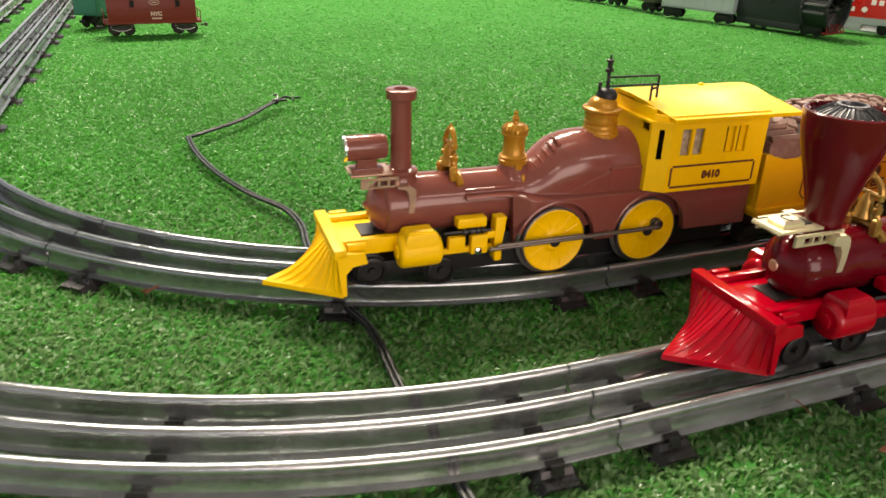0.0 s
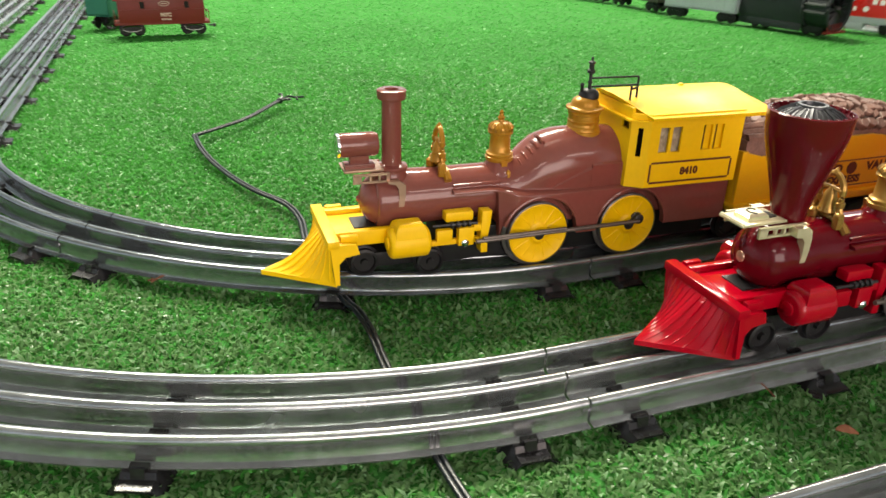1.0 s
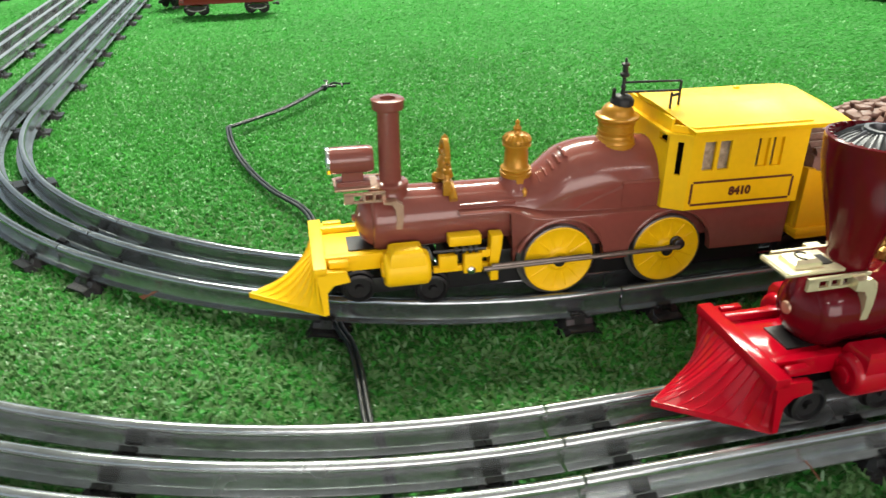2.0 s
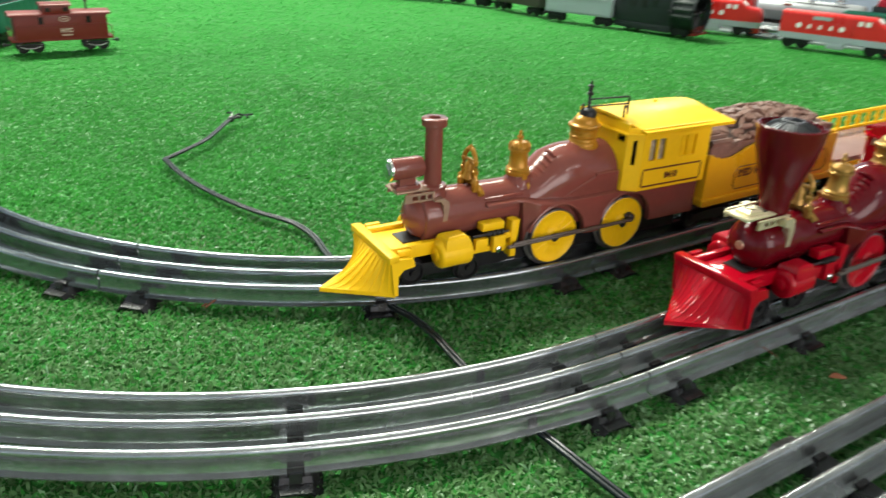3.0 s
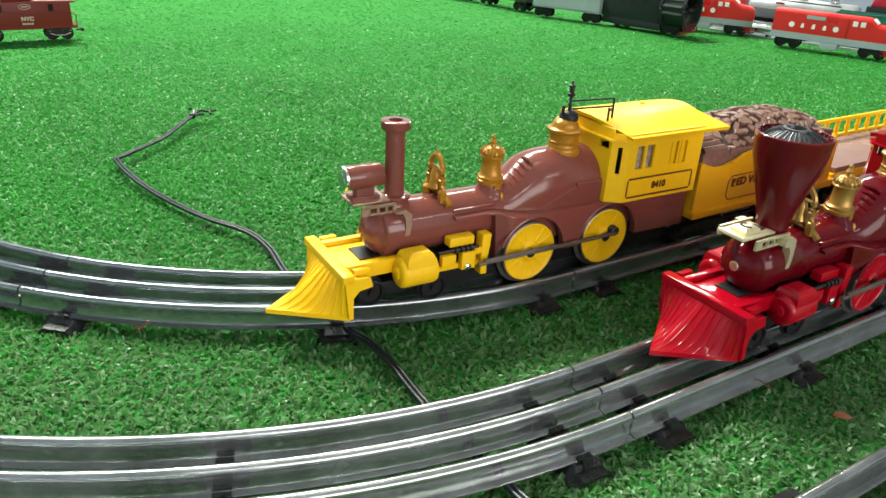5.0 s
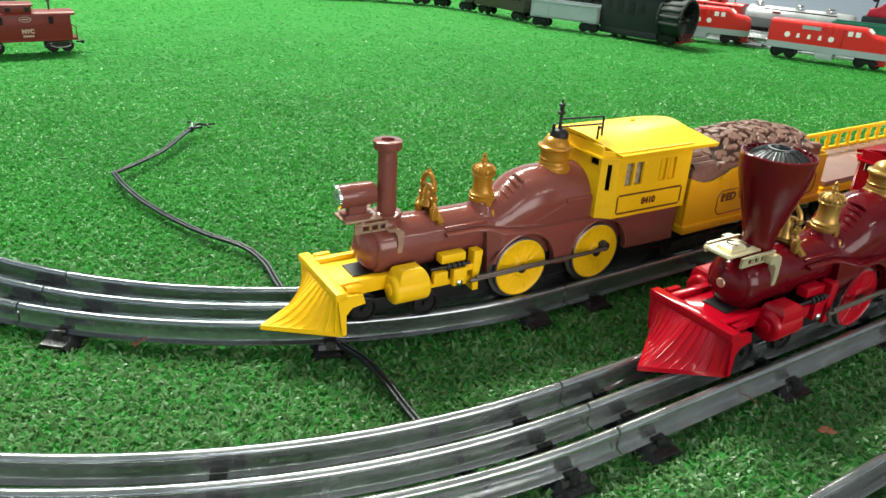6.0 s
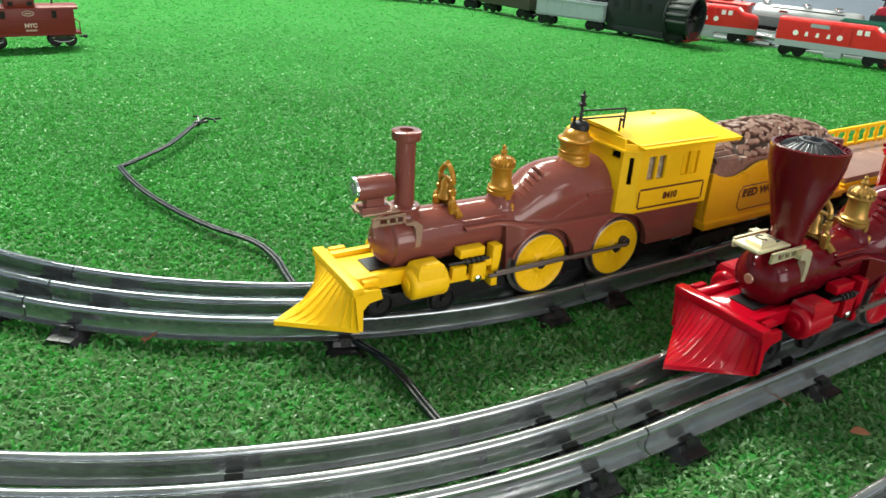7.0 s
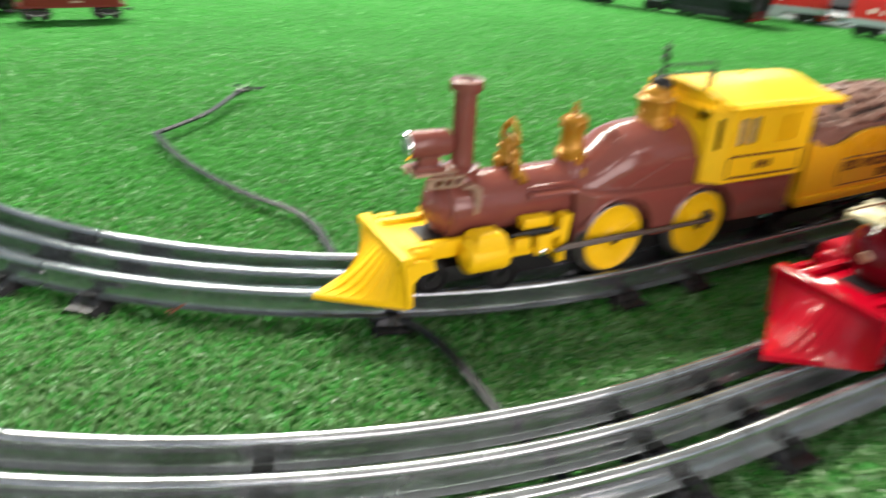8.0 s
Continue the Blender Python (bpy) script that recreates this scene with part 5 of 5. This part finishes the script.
def boxcar(p, q, mat, label, z0=0.0, k=1.0, roof=None, door=True, low=0.0160):
    C, L = vehicle("toy_boxcar", p, q, label, "toy boxcar", "toy boxcars", z0)
    w, zb, zt = 0.0170 * k, low * k, 0.0560 * k
    body = part("body", box(-L / 2 + 0.004, L / 2 - 0.004, -w, w, zb, zt, 0.0008), mat, C)
    part("roof", roof_bm(-L / 2 + 0.003, L / 2 - 0.003, w, zt, 0.0050 * k, 0.001), roof or mat, C, smooth=50)
    for s in (-1, 1):
        if door:
            d = part("door", box(-0.013 * k, 0.013 * k, s * w, s * (w + 0.0012), zb + 0.001, zt - 0.002, 0.0003), mat, C, smooth=0)
            part("handle", box(0.009 * k, 0.0104 * k, s * (w + 0.0012), s * (w + 0.002), zb + 0.013 * k, zb + 0.019 * k), BLACK, d, smooth=0)
        n = 5
        for i in range(n):
            for side in (-1, 1):
                x = side * (0.016 * k + (L / 2 - 0.022 * k) * i / (n - 1))
                part("rib", box(x - 0.0006, x + 0.0006, s * w, s * (w + 0.0006), zb, zt), mat, C, smooth=0)
    part("underframe", box(-L / 2 + 0.006, L / 2 - 0.006, -w * 0.5, w * 0.5, zb - 0.004, zb), BLACK, C, smooth=0)
    running_gear(C, L, w, 0.0075 * k, 0.018 * k)
    return C


def gondola(p, q, mat, label, z0=0.0, zt=0.0465, inside=DARK):
    C, L = vehicle("toy_gondola", p, q, label, "toy gondola car", "toy gondola cars", z0)
    w, zb = 0.0170, 0.0165
    bm = box(-L / 2 + 0.004, L / 2 - 0.004, -w, w, zb, zb + 0.003)
    part("floor_plate", bm, mat, C, smooth=0)
    for s in (-1, 1):
        bm = box(-L / 2 + 0.004, L / 2 - 0.004, s * (w - 0.0015), s * w, zb, zt, 0.0003)
        side = part("side", bm, mat, C, smooth=0)
        part("top_rim", box(-L / 2 + 0.003, L / 2 - 0.003, s * (w - 0.0018), s * (w + 0.001), zt - 0.002, zt + 0.0004, 0.0003), mat, side, smooth=0)
        part("end", box(s * (L / 2 - 0.0055), s * (L / 2 - 0.004), -w, w, zb, zt, 0.0003), mat, C, smooth=0)
        for i in range(9):
            x = -L / 2 + 0.010 + (L - 0.020) * i / 8
            part("rib", box(x - 0.0005, x + 0.0005, s * w, s * (w + 0.0005), zb, zt - 0.002), mat, side, smooth=0)
    # by default a dark slab that stands for the car's shaded hollow
    part("load", box(-L / 2 + 0.006, L / 2 - 0.006, -w + 0.0016, w - 0.0016, zt - 0.012, zt - 0.006), inside, C, smooth=0)
    running_gear(C, L, w, 0.0075, 0.018)
    return C


def loaded_flat(p, q, label):
    C, L = vehicle("toy_flat_car", p, q, label, "toy flat car")
    part("deck", box(-L / 2, L / 2, -0.0165, 0.0165, 0.0185, 0.0235, 0.0006), OLIVE, C)
    rng = random.Random(4)
    for i in range(9):
        x = -L / 2 + 0.008 + (L - 0.016) * i / 8
        part("machine_piece", lathe([(0.0020, 0.0235), (0.0042, 0.0245), (0.0040, 0.0300 + rng.uniform(0, 0.012)), (0.0022, 0.0440 + rng.uniform(0, 0.006)), (0.0002, 0.0500)], (x, rng.uniform(-0.007, 0.007), 0), "z", 12), (CHARCOAL, IRON, BLACK)[i % 3 if i % 4 else 0], C)
    part("pipe", tube([(-L / 2 + 0.01, -0.008, 0.030), (L / 2 - 0.01, -0.008, 0.031)], 0.0045, 12), CHARCOAL, C)
    part("pipe", tube([(-L / 2 + 0.01, 0.006, 0.034), (L / 2 - 0.01, 0.006, 0.033)], 0.0055, 12), BLACK, C)
    running_gear(C, L, 0.0165, 0.0075, 0.018)


def coach(p, q, mat, roofmat, label):
    C, L = vehicle("toy_passenger_coach", p, q, label, "toy coach")
    w, zb, zt = 0.0175, 0.0165, 0.0555
    part("body", box(-L / 2 + 0.003, L / 2 - 0.003, -w, w, zb, zt, 0.0008), mat, C)
    part("roof", roof_bm(-L / 2 + 0.001, L / 2 - 0.001, w, zt, 0.0065, 0.001), roofmat, C, smooth=50)
    part("clerestory", roof_bm(-L / 2 + 0.006, L / 2 - 0.006, w * 0.45, zt + 0.0070, 0.0030, 0.0005, 0.004), roofmat, C, smooth=50)
    n = 8
    for i in range(n):
        window(C, -L / 2 + 0.016 + (L - 0.032) * i / (n - 1), zb + 0.025, 0.0072, 0.0100, w, mat)
    running_gear(C, L, w, 0.0075, 0.020)


def snow_plow(p, q, label):
    """Rotary snow plough: square cab, round hood and a bladed wheel at the front."""
    C, L = vehicle("toy_snow_plow", p, q, label, "toy snow plow")
    w, zb, zt = 0.0200, 0.0150, 0.0735
    body = part("body", box(-L / 2 + 0.002, L / 2 - 0.048, -w, w, zb, zt, 0.001), CHARCOAL, C)
    part("roof", roof_bm(-L / 2, L / 2 - 0.046, w, zt, 0.0060, 0.002), CHARCOAL, C, smooth=50)
    for i in range(4):
        window(C, -L / 2 + 0.018 + 0.022 * i, zb + 0.038, 0.0110 if i in (1, 2) else 0.0080, 0.0200 if i in (1, 2) else 0.0120, w, CHARCOAL, BLACK)
    F = L / 2 - 0.008          # front of the fan housing
    rings = []
    for x, r in ((F - 0.050, 0.0230), (F - 0.044, 0.0305), (F - 0.020, 0.0318), (F - 0.004, 0.0325), (F, 0.0325), (F, 0.0308), (F - 0.024, 0.0290)):
        rings.append(ring((x, 0, 0.0420), r, "x", 40))
    hood = part("hood", add_loft(bm_new(), rings), CHARCOAL, C, smooth=50)
    for x, r in ((F - 0.043, 0.0318), (F - 0.001, 0.0328)):   # rolled lips at the back and the mouth
        part("lip", tube([(x, r * math.cos(a), 0.0420 + r * math.sin(a)) for a in [2 * math.pi * k / 36 for k in range(37)]], 0.0026, 8), CHARCOAL, hood)
    for k in (-0.8, 0.7, 2.2, 3.6):   # ribs along the flanks
        for s in (-1, 1):
            part("rib", tube([(x, s * (r + 0.0002) * math.cos(k * 0.24), 0.0420 + (r + 0.0002) * math.sin(k * 0.24)) for x, r in ((F - 0.040, 0.0305), (F - 0.004, 0.0322))], 0.0030, 8), PLOWGREY, hood)
    part("chute", box(F - 0.034, F - 0.014, -0.010, 0.010, 0.0715, 0.0770, 0.002), CHARCOAL, C)
    fan = part("fan_hub", lathe([(0.0060, F - 0.012), (0.0060, F - 0.004), (0.0030, F), (0.0002, F + 0.001)], (0, 0, 0.0420), "x", 18), BLACK, C)
    for i in range(12):
        a = 2 * math.pi * i / 12
        d, t = Vector((0, math.cos(a), math.sin(a))), Vector((0, -math.sin(a), math.cos(a)))
        o = Vector((F - 0.009, 0, 0.0420))
        rr = [[o + d * q + t * b + Vector((x, 0, 0)) for b, x in ((-b0, 0), (b0, 0.005), (b0, 0.006), (-b0, 0.001))] for q, b0 in ((0.005, 0.0010), (0.0295, 0.0040))]
        part("blade", add_loft(bm_new(), rr), BLACK if i % 3 else CHARCOAL, fan)
    bm = box(F - 0.006, F + 0.004, -0.026, 0.026, 0.0060, 0.0085, 0.0008)
    for y in range(-3, 4):
        add_tube(bm, [(F + 0.003, y * 0.008, 0.0075), (F - 0.002, y * 0.008, 0.0200)], 0.0010, 6)
    part("ice_cutter", bm, RUST, C)
    for k in (-1, 1):
        part("skirt", box(-L / 2 + 0.004, F - 0.046, k * (w - 0.002), k * w, 0.0040, zb, 0.0005), CHARCOAL, C)
    part("underframe", box(-L / 2 + 0.004, L / 2 - 0.02, -0.014, 0.014, 0.0090, zb), BLACK, C)
    running_gear(C, L - 0.03, w, 0.0075, 0.020)


def diesel(p, q, label, k=1.0):
    """Streamlined cab unit: rounded nose, portholes, pale lower band."""
    C, L = vehicle("toy_diesel_locomotive", p, q, label, "toy diesel engine", "toy diesel engines")
    w = 0.0170 * k

    def sect(x, zb, zt, ww):
        r = min(0.006 * k, ww * 0.45)
        pts = [(x, -ww, zb)]
        pts += [(x, -ww + r - r * math.cos(a), zt - r + r * math.sin(a)) for a in [math.pi / 2 * i / 6 for i in range(7)]]
        pts += [(x, ww - r + r * math.sin(a), zt - r + r * math.cos(a)) for a in [math.pi / 2 * i / 6 for i in range(7)]]
        pts += [(x, ww, zb)]
        return pts

    zm, zt = 0.0245 * k, 0.0590 * k
    prof = [(-L / 2 + 0.001, 0, 1.0), (-L / 2 + 0.003, 0, 1.0)] + [(L / 2 - a * k, d * k, f) for a, d, f in ((0.043, 0, 1.0), (0.039, 0.0008, 1.0), (0.028, 0.0085, 1.0), (0.023, 0.0096, 1.0), (0.012, 0.0108, 0.98), (0.006, 0.0126, 0.93), (0.002, 0.0160, 0.82), (0.0004, 0.0210, 0.68))]
    body = part("body", add_loft(bm_new(), [sect(x, zm, zt - d, w * f) for x, d, f in prof]), FIRE, C, smooth=50)
    rings = [[(x, -w * f * 1.01, 0.0150 * k), (x, -w * f * 1.01, zm + 0.0004), (x, w * f * 1.01, zm + 0.0004), (x, w * f * 1.01, 0.0150 * k)] for x, d, f in prof]
    part("lower_band", add_loft(bm_new(), rings), GREYCAR, C, smooth=50)
    part("pilot_skirt", box(L / 2 - 0.016 * k, L / 2 - 0.002 * k, -w * 0.65, w * 0.65, 0.0050 * k, 0.0160 * k, 0.002 * k), FIRE, C)
    for s in (-1, 1):
        for i in range(5):
            x = -L / 2 + 0.030 * k + i * 0.0165 * k
            if i in (0, 4):
                part("porthole", lathe([(0.0043 * k, 0), (0.0043 * k, s * 0.0006), (0.0002, s * 0.0006)], (x, s * w, 0.0370 * k), "y", 16), WHITE, C)
            else:
                part("louvre", prism([(x - 0.0030 * k, 0.0335 * k), (x + 0.0026 * k, 0.0335 * k), (x + 0.0018 * k, 0.0405 * k), (x - 0.0014 * k, 0.0405 * k)], s * w, s * (w + 0.0006)), WHITE, C, smooth=0)
        for x in (L / 2 - 0.060 * k, L / 2 - 0.049 * k):
            part("window", box(x - 0.0036 * k, x + 0.0036 * k, s * w, s * (w + 0.0006), 0.0450 * k, 0.0525 * k, 0.0004), WHITE, C, smooth=0)
        part("door_seam", box(L / 2 - 0.0700 * k, L / 2 - 0.0694 * k, s * w, s * (w + 0.0005), 0.0255 * k, 0.0540 * k), RUST, C, smooth=0)
        part("name_board", box(-L / 2 + 0.050 * k, -L / 2 + 0.078 * k, s * w, s * (w + 0.0004), 0.0480 * k, 0.0535 * k), GREYCAR, C, smooth=0)
        part("fuel_tank", box(-0.013 * k, 0.013 * k, s * 0.006, s * w, 0.0050 * k, 0.0150 * k, 0.001), GREYCAR, C)
        q = part("windshield", box(-0.0006, 0.0006, -0.0062 * k, 0.0062 * k, -0.0050 * k, 0.0050 * k, 0.0004), WHITE, C)
        q.location = (L / 2 - 0.0331 * k, s * 0.0078 * k, 0.0546 * k)
        q.rotation_euler = (0, radians(-51), 0)
    part("headlight", lathe([(0.0034 * k, 0), (0.0034 * k, 0.0030), (0.0022 * k, 0.0034), (0.0002, 0.0034)], (L / 2 - 0.004 * k, 0, 0.0370 * k), "x", 14), CHROME, C)
    running_gear(C, L, w, 0.0085 * k, 0.022 * k)
    return C


def steam_engine(p, q, label, mat, z0, k=1.0, blob=None):
    C, L = vehicle("toy_steam_engine", p, q, label, "toy steam engine", "far toy steam engines", z0)
    part("boiler", lathe([(0.004, -L * 0.10), (0.0125 * k, -L * 0.10), (0.0130 * k, L * 0.30), (0.0142 * k, L * 0.31), (0.0142 * k, L * 0.44), (0.0100 * k, L * 0.46), (0.0002, L * 0.465)], (0, 0, 0.0370 * k), "x", 24), mat, C)
    part("running_board", box(-L * 0.30, L * 0.48, -0.0190 * k, 0.0190 * k, 0.0235 * k, 0.0255 * k, 0.0004), mat, C)
    part("cab", box(-L * 0.30, -L * 0.09, -0.0185 * k, 0.0185 * k, 0.0235 * k, 0.0550 * k, 0.001), mat, C)
    part("cab_roof", roof_bm(-L * 0.32, -L * 0.07, 0.0185 * k, 0.0550 * k, 0.0045 * k, 0.0015), mat, C, smooth=50)
    part("tender_body", box(-L * 0.50, -L * 0.33, -0.0180 * k, 0.0180 * k, 0.0180 * k, 0.0480 * k, 0.001), mat, C)
    part("chimney", lathe([(0.0070 * k, 0.045 * k), (0.0045 * k, 0.0500 * k), (0.0045 * k, 0.0590 * k), (0.0075 * k, 0.0640 * k), (0.0085 * k, 0.0700 * k), (0.0060 * k, 0.0720 * k), (0.0002, 0.0720 * k)], (L * 0.38, 0, 0), "z", 18), mat, C)
    for x, r in ((0.24, 0.0062), (0.10, 0.0070)):
        part("dome", lathe([(r * k * 1.15, 0.046 * k), (r * k, 0.050 * k), (r * k, 0.0560 * k), (r * k * 0.6, 0.0590 * k), (0.0002, 0.0600 * k)], (L * x, 0, 0), "z", 18), mat, C)
    if blob:
        part("water_tank", lathe([(0.0002, -0.034 * k), (0.0050 * k, -0.033 * k), (0.0065 * k, -0.018 * k), (0.0130 * k, -0.008 * k), (0.0150 * k, 0.004 * k), (0.0140 * k, 0.014 * k), (0.0090 * k, 0.020 * k), (0.0002, 0.022 * k)], (-L * 0.42, 0, 0.0620 * k), "x", 24), blob, C, "rounded amber tank")
    for s in (-1, 1):
        part("handrail", tube([(-L * 0.09, s * 0.0135 * k, 0.0420 * k), (L * 0.44, s * 0.0135 * k, 0.0420 * k)], 0.0006, 6), CHROME, C)
        for i in range(4):
            part("driving_wheel", lathe([(0.0120 * k, 0), (0.0120 * k, s * 0.0008), (0.0110 * k, s * 0.0012), (0.0110 * k, s * 0.0032), (0.0090 * k, s * 0.0034), (0.0002, s * 0.0024)], (-L * 0.04 + i * 0.024 * k, s * 0.0140 * k, 0.0110 * k), "y", 22), IRON, C)
        part("cylinder", lathe([(0.0002, -0.010 * k), (0.0062 * k, -0.010 * k), (0.0062 * k, 0.010 * k), (0.0002, 0.010 * k)], (L * 0.38, s * 0.0165 * k, 0.0150 * k), "x", 16), mat, C)
    part("frame", box(-L * 0.48, L * 0.46, -0.0110 * k, 0.0110 * k, 0.0090 * k, 0.0235 * k), BLACK, C, smooth=0)
    for u in (-L * 0.42, L * 0.40):
        bogie(C, u, 0.0065 * k, 0.0065 * k, 0.0110 * k, 0.016 * k)


def vent_car(p, q, label, z0, mat=SILVER):
    """Silver rounded car with three mushroom vents and a round end."""
    C, L = vehicle("toy_silver_car", p, q, label, "toy silver car", "", z0)
    rings = []
    for x, f in ((-L / 2 + 0.002, 0.92), (-L / 2 + 0.006, 1.0), (L / 2 - 0.012, 1.0), (L / 2 - 0.004, 0.96), (L / 2, 0.80)):
        rings.append([(x, 0.0190 * f * math.cos(a), 0.0300 + 0.0215 * f * math.sin(a)) for a in [2 * math.pi * i / 28 for i in range(28)]])
    part("tank", add_loft(bm_new(), rings), mat, C, smooth=50)
    part("lower_side", box(-L / 2 + 0.004, L / 2 - 0.014, -0.0192, 0.0192, 0.0130, 0.0300, 0.001), DULLGREY, C)
    part("roof_walk", box(-L / 2 + 0.030, L / 2 - 0.030, -0.0130, -0.0100, 0.0450, 0.0475), BLACK, C, smooth=0)
    for x in (-0.40, -0.02, 0.26):
        part("vent", lathe([(0.0030, 0.049), (0.0026, 0.0540), (0.0090, 0.0550), (0.0090, 0.0566), (0.0040, 0.0580), (0.0002, 0.0582)], (L * x, 0, 0), "z", 16), CHROME, C)
    part("door_marker", box(-L * 0.24, -L * 0.16, -0.0197, -0.0190, 0.0400, 0.0440), RUST, C, smooth=0)
    part("underframe", box(-L / 2 + 0.006, L / 2 - 0.006, -0.012, 0.012, 0.009, 0.0135), BLACK, C, smooth=0)
    running_gear(C, L, 0.0190, 0.0075, 0.020)


def work_car(p, q, label, z0):
    C, L = vehicle("toy_work_car", p, q, label, "toy work car", "", z0)
    part("deck", box(-L / 2, L / 2, -0.020, 0.020, 0.0160, 0.0230, 0.0008), BLACK, C)
    part("machine_base", box(-L / 2 + 0.004, L / 2 - 0.004, -0.019, 0.019, 0.0230, 0.0480, 0.003), CHARCOAL, C)
    part("hood", prism([(-L / 2 + 0.010, 0.048), (-L / 2 + 0.013, 0.060), (-L / 2 + 0.028, 0.062), (-L / 2 + 0.032, 0.070), (L / 2 - 0.008, 0.066), (L / 2 - 0.006, 0.048)], -0.0175, 0.0175, 0.0015), CRIMSON, C)
    part("mast", tube([(-L / 2 + 0.020, 0, 0.060), (-L / 2 + 0.022, 0, 0.080)], 0.0018, 8), CHARCOAL, C)
    for dx, dz, r in ((-0.005, 0.076, 0.005), (0.008, 0.082, 0.006)):
        part("pulley", lathe([(r, -0.0025), (r * 0.8, -0.001), (r * 0.8, 0.001), (r, 0.0025), (0.0002, 0.0025)], (-L / 2 + 0.022 + dx, 0, dz), "y", 18), CHARCOAL, C)
    running_gear(C, L, 0.020, 0.0075, 0.020)


# the row standing straight on the turf
caboose((-0.4145, 1.038), (-0.3024, 1.0855), RUST, "rust-red toy caboose with white lettering parked on the turf", "NYC")
gondola((-0.457, 1.082), (-0.428, 1.245), GREEN, "dark green open toy car standing behind the red caboose", zt=0.050)
caboose((0.030, 1.752), (0.156, 1.741), DULLBROWN, "dull brown toy caboose parked on the far turf", k=1.18, cupola=False)
boxcar((0.163, 1.735), (0.287, 1.677), ORANGE, "orange toy boxcar parked on the far turf", k=1.04)
loaded_flat((0.290, 1.672), (0.364, 1.588), "dark toy flat car carrying black machinery")
coach((0.368, 1.580), (0.437, 1.452), OLIVE, DARKROOF, "dark olive toy passenger coach with dark reddish roof")
gondola((0.432, 1.427), (0.533, 1.330), GREYCAR, "pale grey toy gondola car on the far turf")
snow_plow((0.542, 1.340), (0.641, 1.200), "black toy rotary snow plow with rusty fan blades")
diesel((0.640, 1.335), (0.776, 1.238), "bright red toy diesel engine behind the snow plow")
diesel((0.760, 1.157), (0.886, 1.026), "bright red toy diesel engine with grey lower band")
boxcar((-0.690, 1.580), (-0.555, 1.655), BLUE, "blue and grey toy boxcar parked far off", k=0.62, roof=FIRE)
boxcar((-0.640, 1.668), (-0.525, 1.705), GREYCAR, "pale grey toy boxcar parked far off", k=0.50, roof=OLIVE)

# ---------- outer tracks along the far edge ----------
OUTER = smooth_path([(p[0], p[1], 0) for p in OUTER[1:-1]], 10)


def offset_path(path, o):
    out = []
    for i, p in enumerate(path):
        t = (path[min(i + 1, len(path) - 1)] - path[max(i - 1, 0)]).normalized()
        out.append(p + Vector((-t.y, t.x, 0)) * o)
    return out


def along(path, s):
    for a, b in zip(path, path[1:]):
        d = (b - a).length
        if s <= d:
            return a.lerp(b, s / d), (b - a).normalized()
        s -= d
    return path[-1].copy(), (path[-1] - path[-2]).normalized()


def path_track(path, label):
    step = 8
    for i in range(0, len(path) - 1, step):
        piece = path[i:i + step + 1]
        if len(piece) < 2:
            continue
        sec = group_at("track_section", Matrix.Identity(4), label, "toy track", "toy track sections")
        for off in (-GAUGE, 0.0, GAUGE):
            rings = []
            for j, p in enumerate(piece):
                a, b = path[max(i + j - 1, 0)], path[min(i + j + 1, len(path) - 1)]
                t = (b - a).normalized()
                side = Vector((-t.y, t.x, 0))
                rings.append([p + side * (off + o) + Vector((0, 0, z)) for o, z in RAIL])
            part("rail", add_loft(bm_new(), rings), STEEL, sec, smooth=50)
        for j in (1, 4, 7):
            if j < len(piece) - 1:
                t = (piece[j + 1] - piece[j - 1]).normalized()
                side = Vector((-t.y, t.x, 0))
                prof = [(-0.011, -0.004), (-0.008, 0.0024), (0.008, 0.0024), (0.011, -0.004)]
                part("tie", add_loft(bm_new(), [[piece[j] + side * o + t * x + Vector((0, 0, z)) for x, z in prof] for o in (-0.0275, 0.0275)]), TIE, sec)


OUTER2 = offset_path(OUTER, 0.085)
path_track(OUTER, "curving three-rail tin toy track along the table's edge")
path_track(OUTER2, "curving three-rail tin toy track along the table's edge")
RZ = 0.013


def stand(path, s0, s1):
    return along(path, s0)[0], along(path, s1)[0]


for s0, s1, mat, words in ((0.06, 0.24, DULLBROWN, "brown"), (0.26, 0.47, GREEN, "green"), (0.50, 0.66, DULLBROWN, "brown"), (0.68, 0.86, OLIVE, "dark brown"), (0.86, 1.03, YELLOW, "yellow")):
    boxcar(*stand(OUTER, s0, s1), mat, words + " toy boxcar standing on the far track", z0=RZ - 0.005, k=1.25, low=0.0085)
steam_engine(*stand(OUTER, 1.06, 1.32), "dark grey toy steam engine on the far track", CHARCOAL, RZ, 0.80)
steam_engine(*stand(OUTER, 1.34, 1.60), "black toy steam engine with bright handrails", BLACK, RZ, 0.72)
steam_engine(*stand(OUTER, 1.63, 1.88), "dark grey toy steam engine with amber tank", CHARCOAL, RZ, 1.02, AMBER)
gondola(*stand(OUTER, 2.27, 2.46), GREEN, "green toy gondola car on the outer track", z0=RZ - 0.003, zt=0.0450)
boxcar(*stand(OUTER2, 1.96, 2.09), DULLBROWN, "dark red toy boxcar on the outermost track", z0=RZ, k=0.80)
caboose(*stand(OUTER2, 2.095, 2.205), FIRE, "bright red toy caboose on the outermost track", z0=RZ - 0.004, k=0.92)
vent_car(*stand(OUTER2, 2.21, 2.40), "silver toy car with roof vents on the outermost track", RZ - 0.006)
work_car(*stand(OUTER2, 2.405, 2.55), "red and black toy work car with pulleys", RZ)
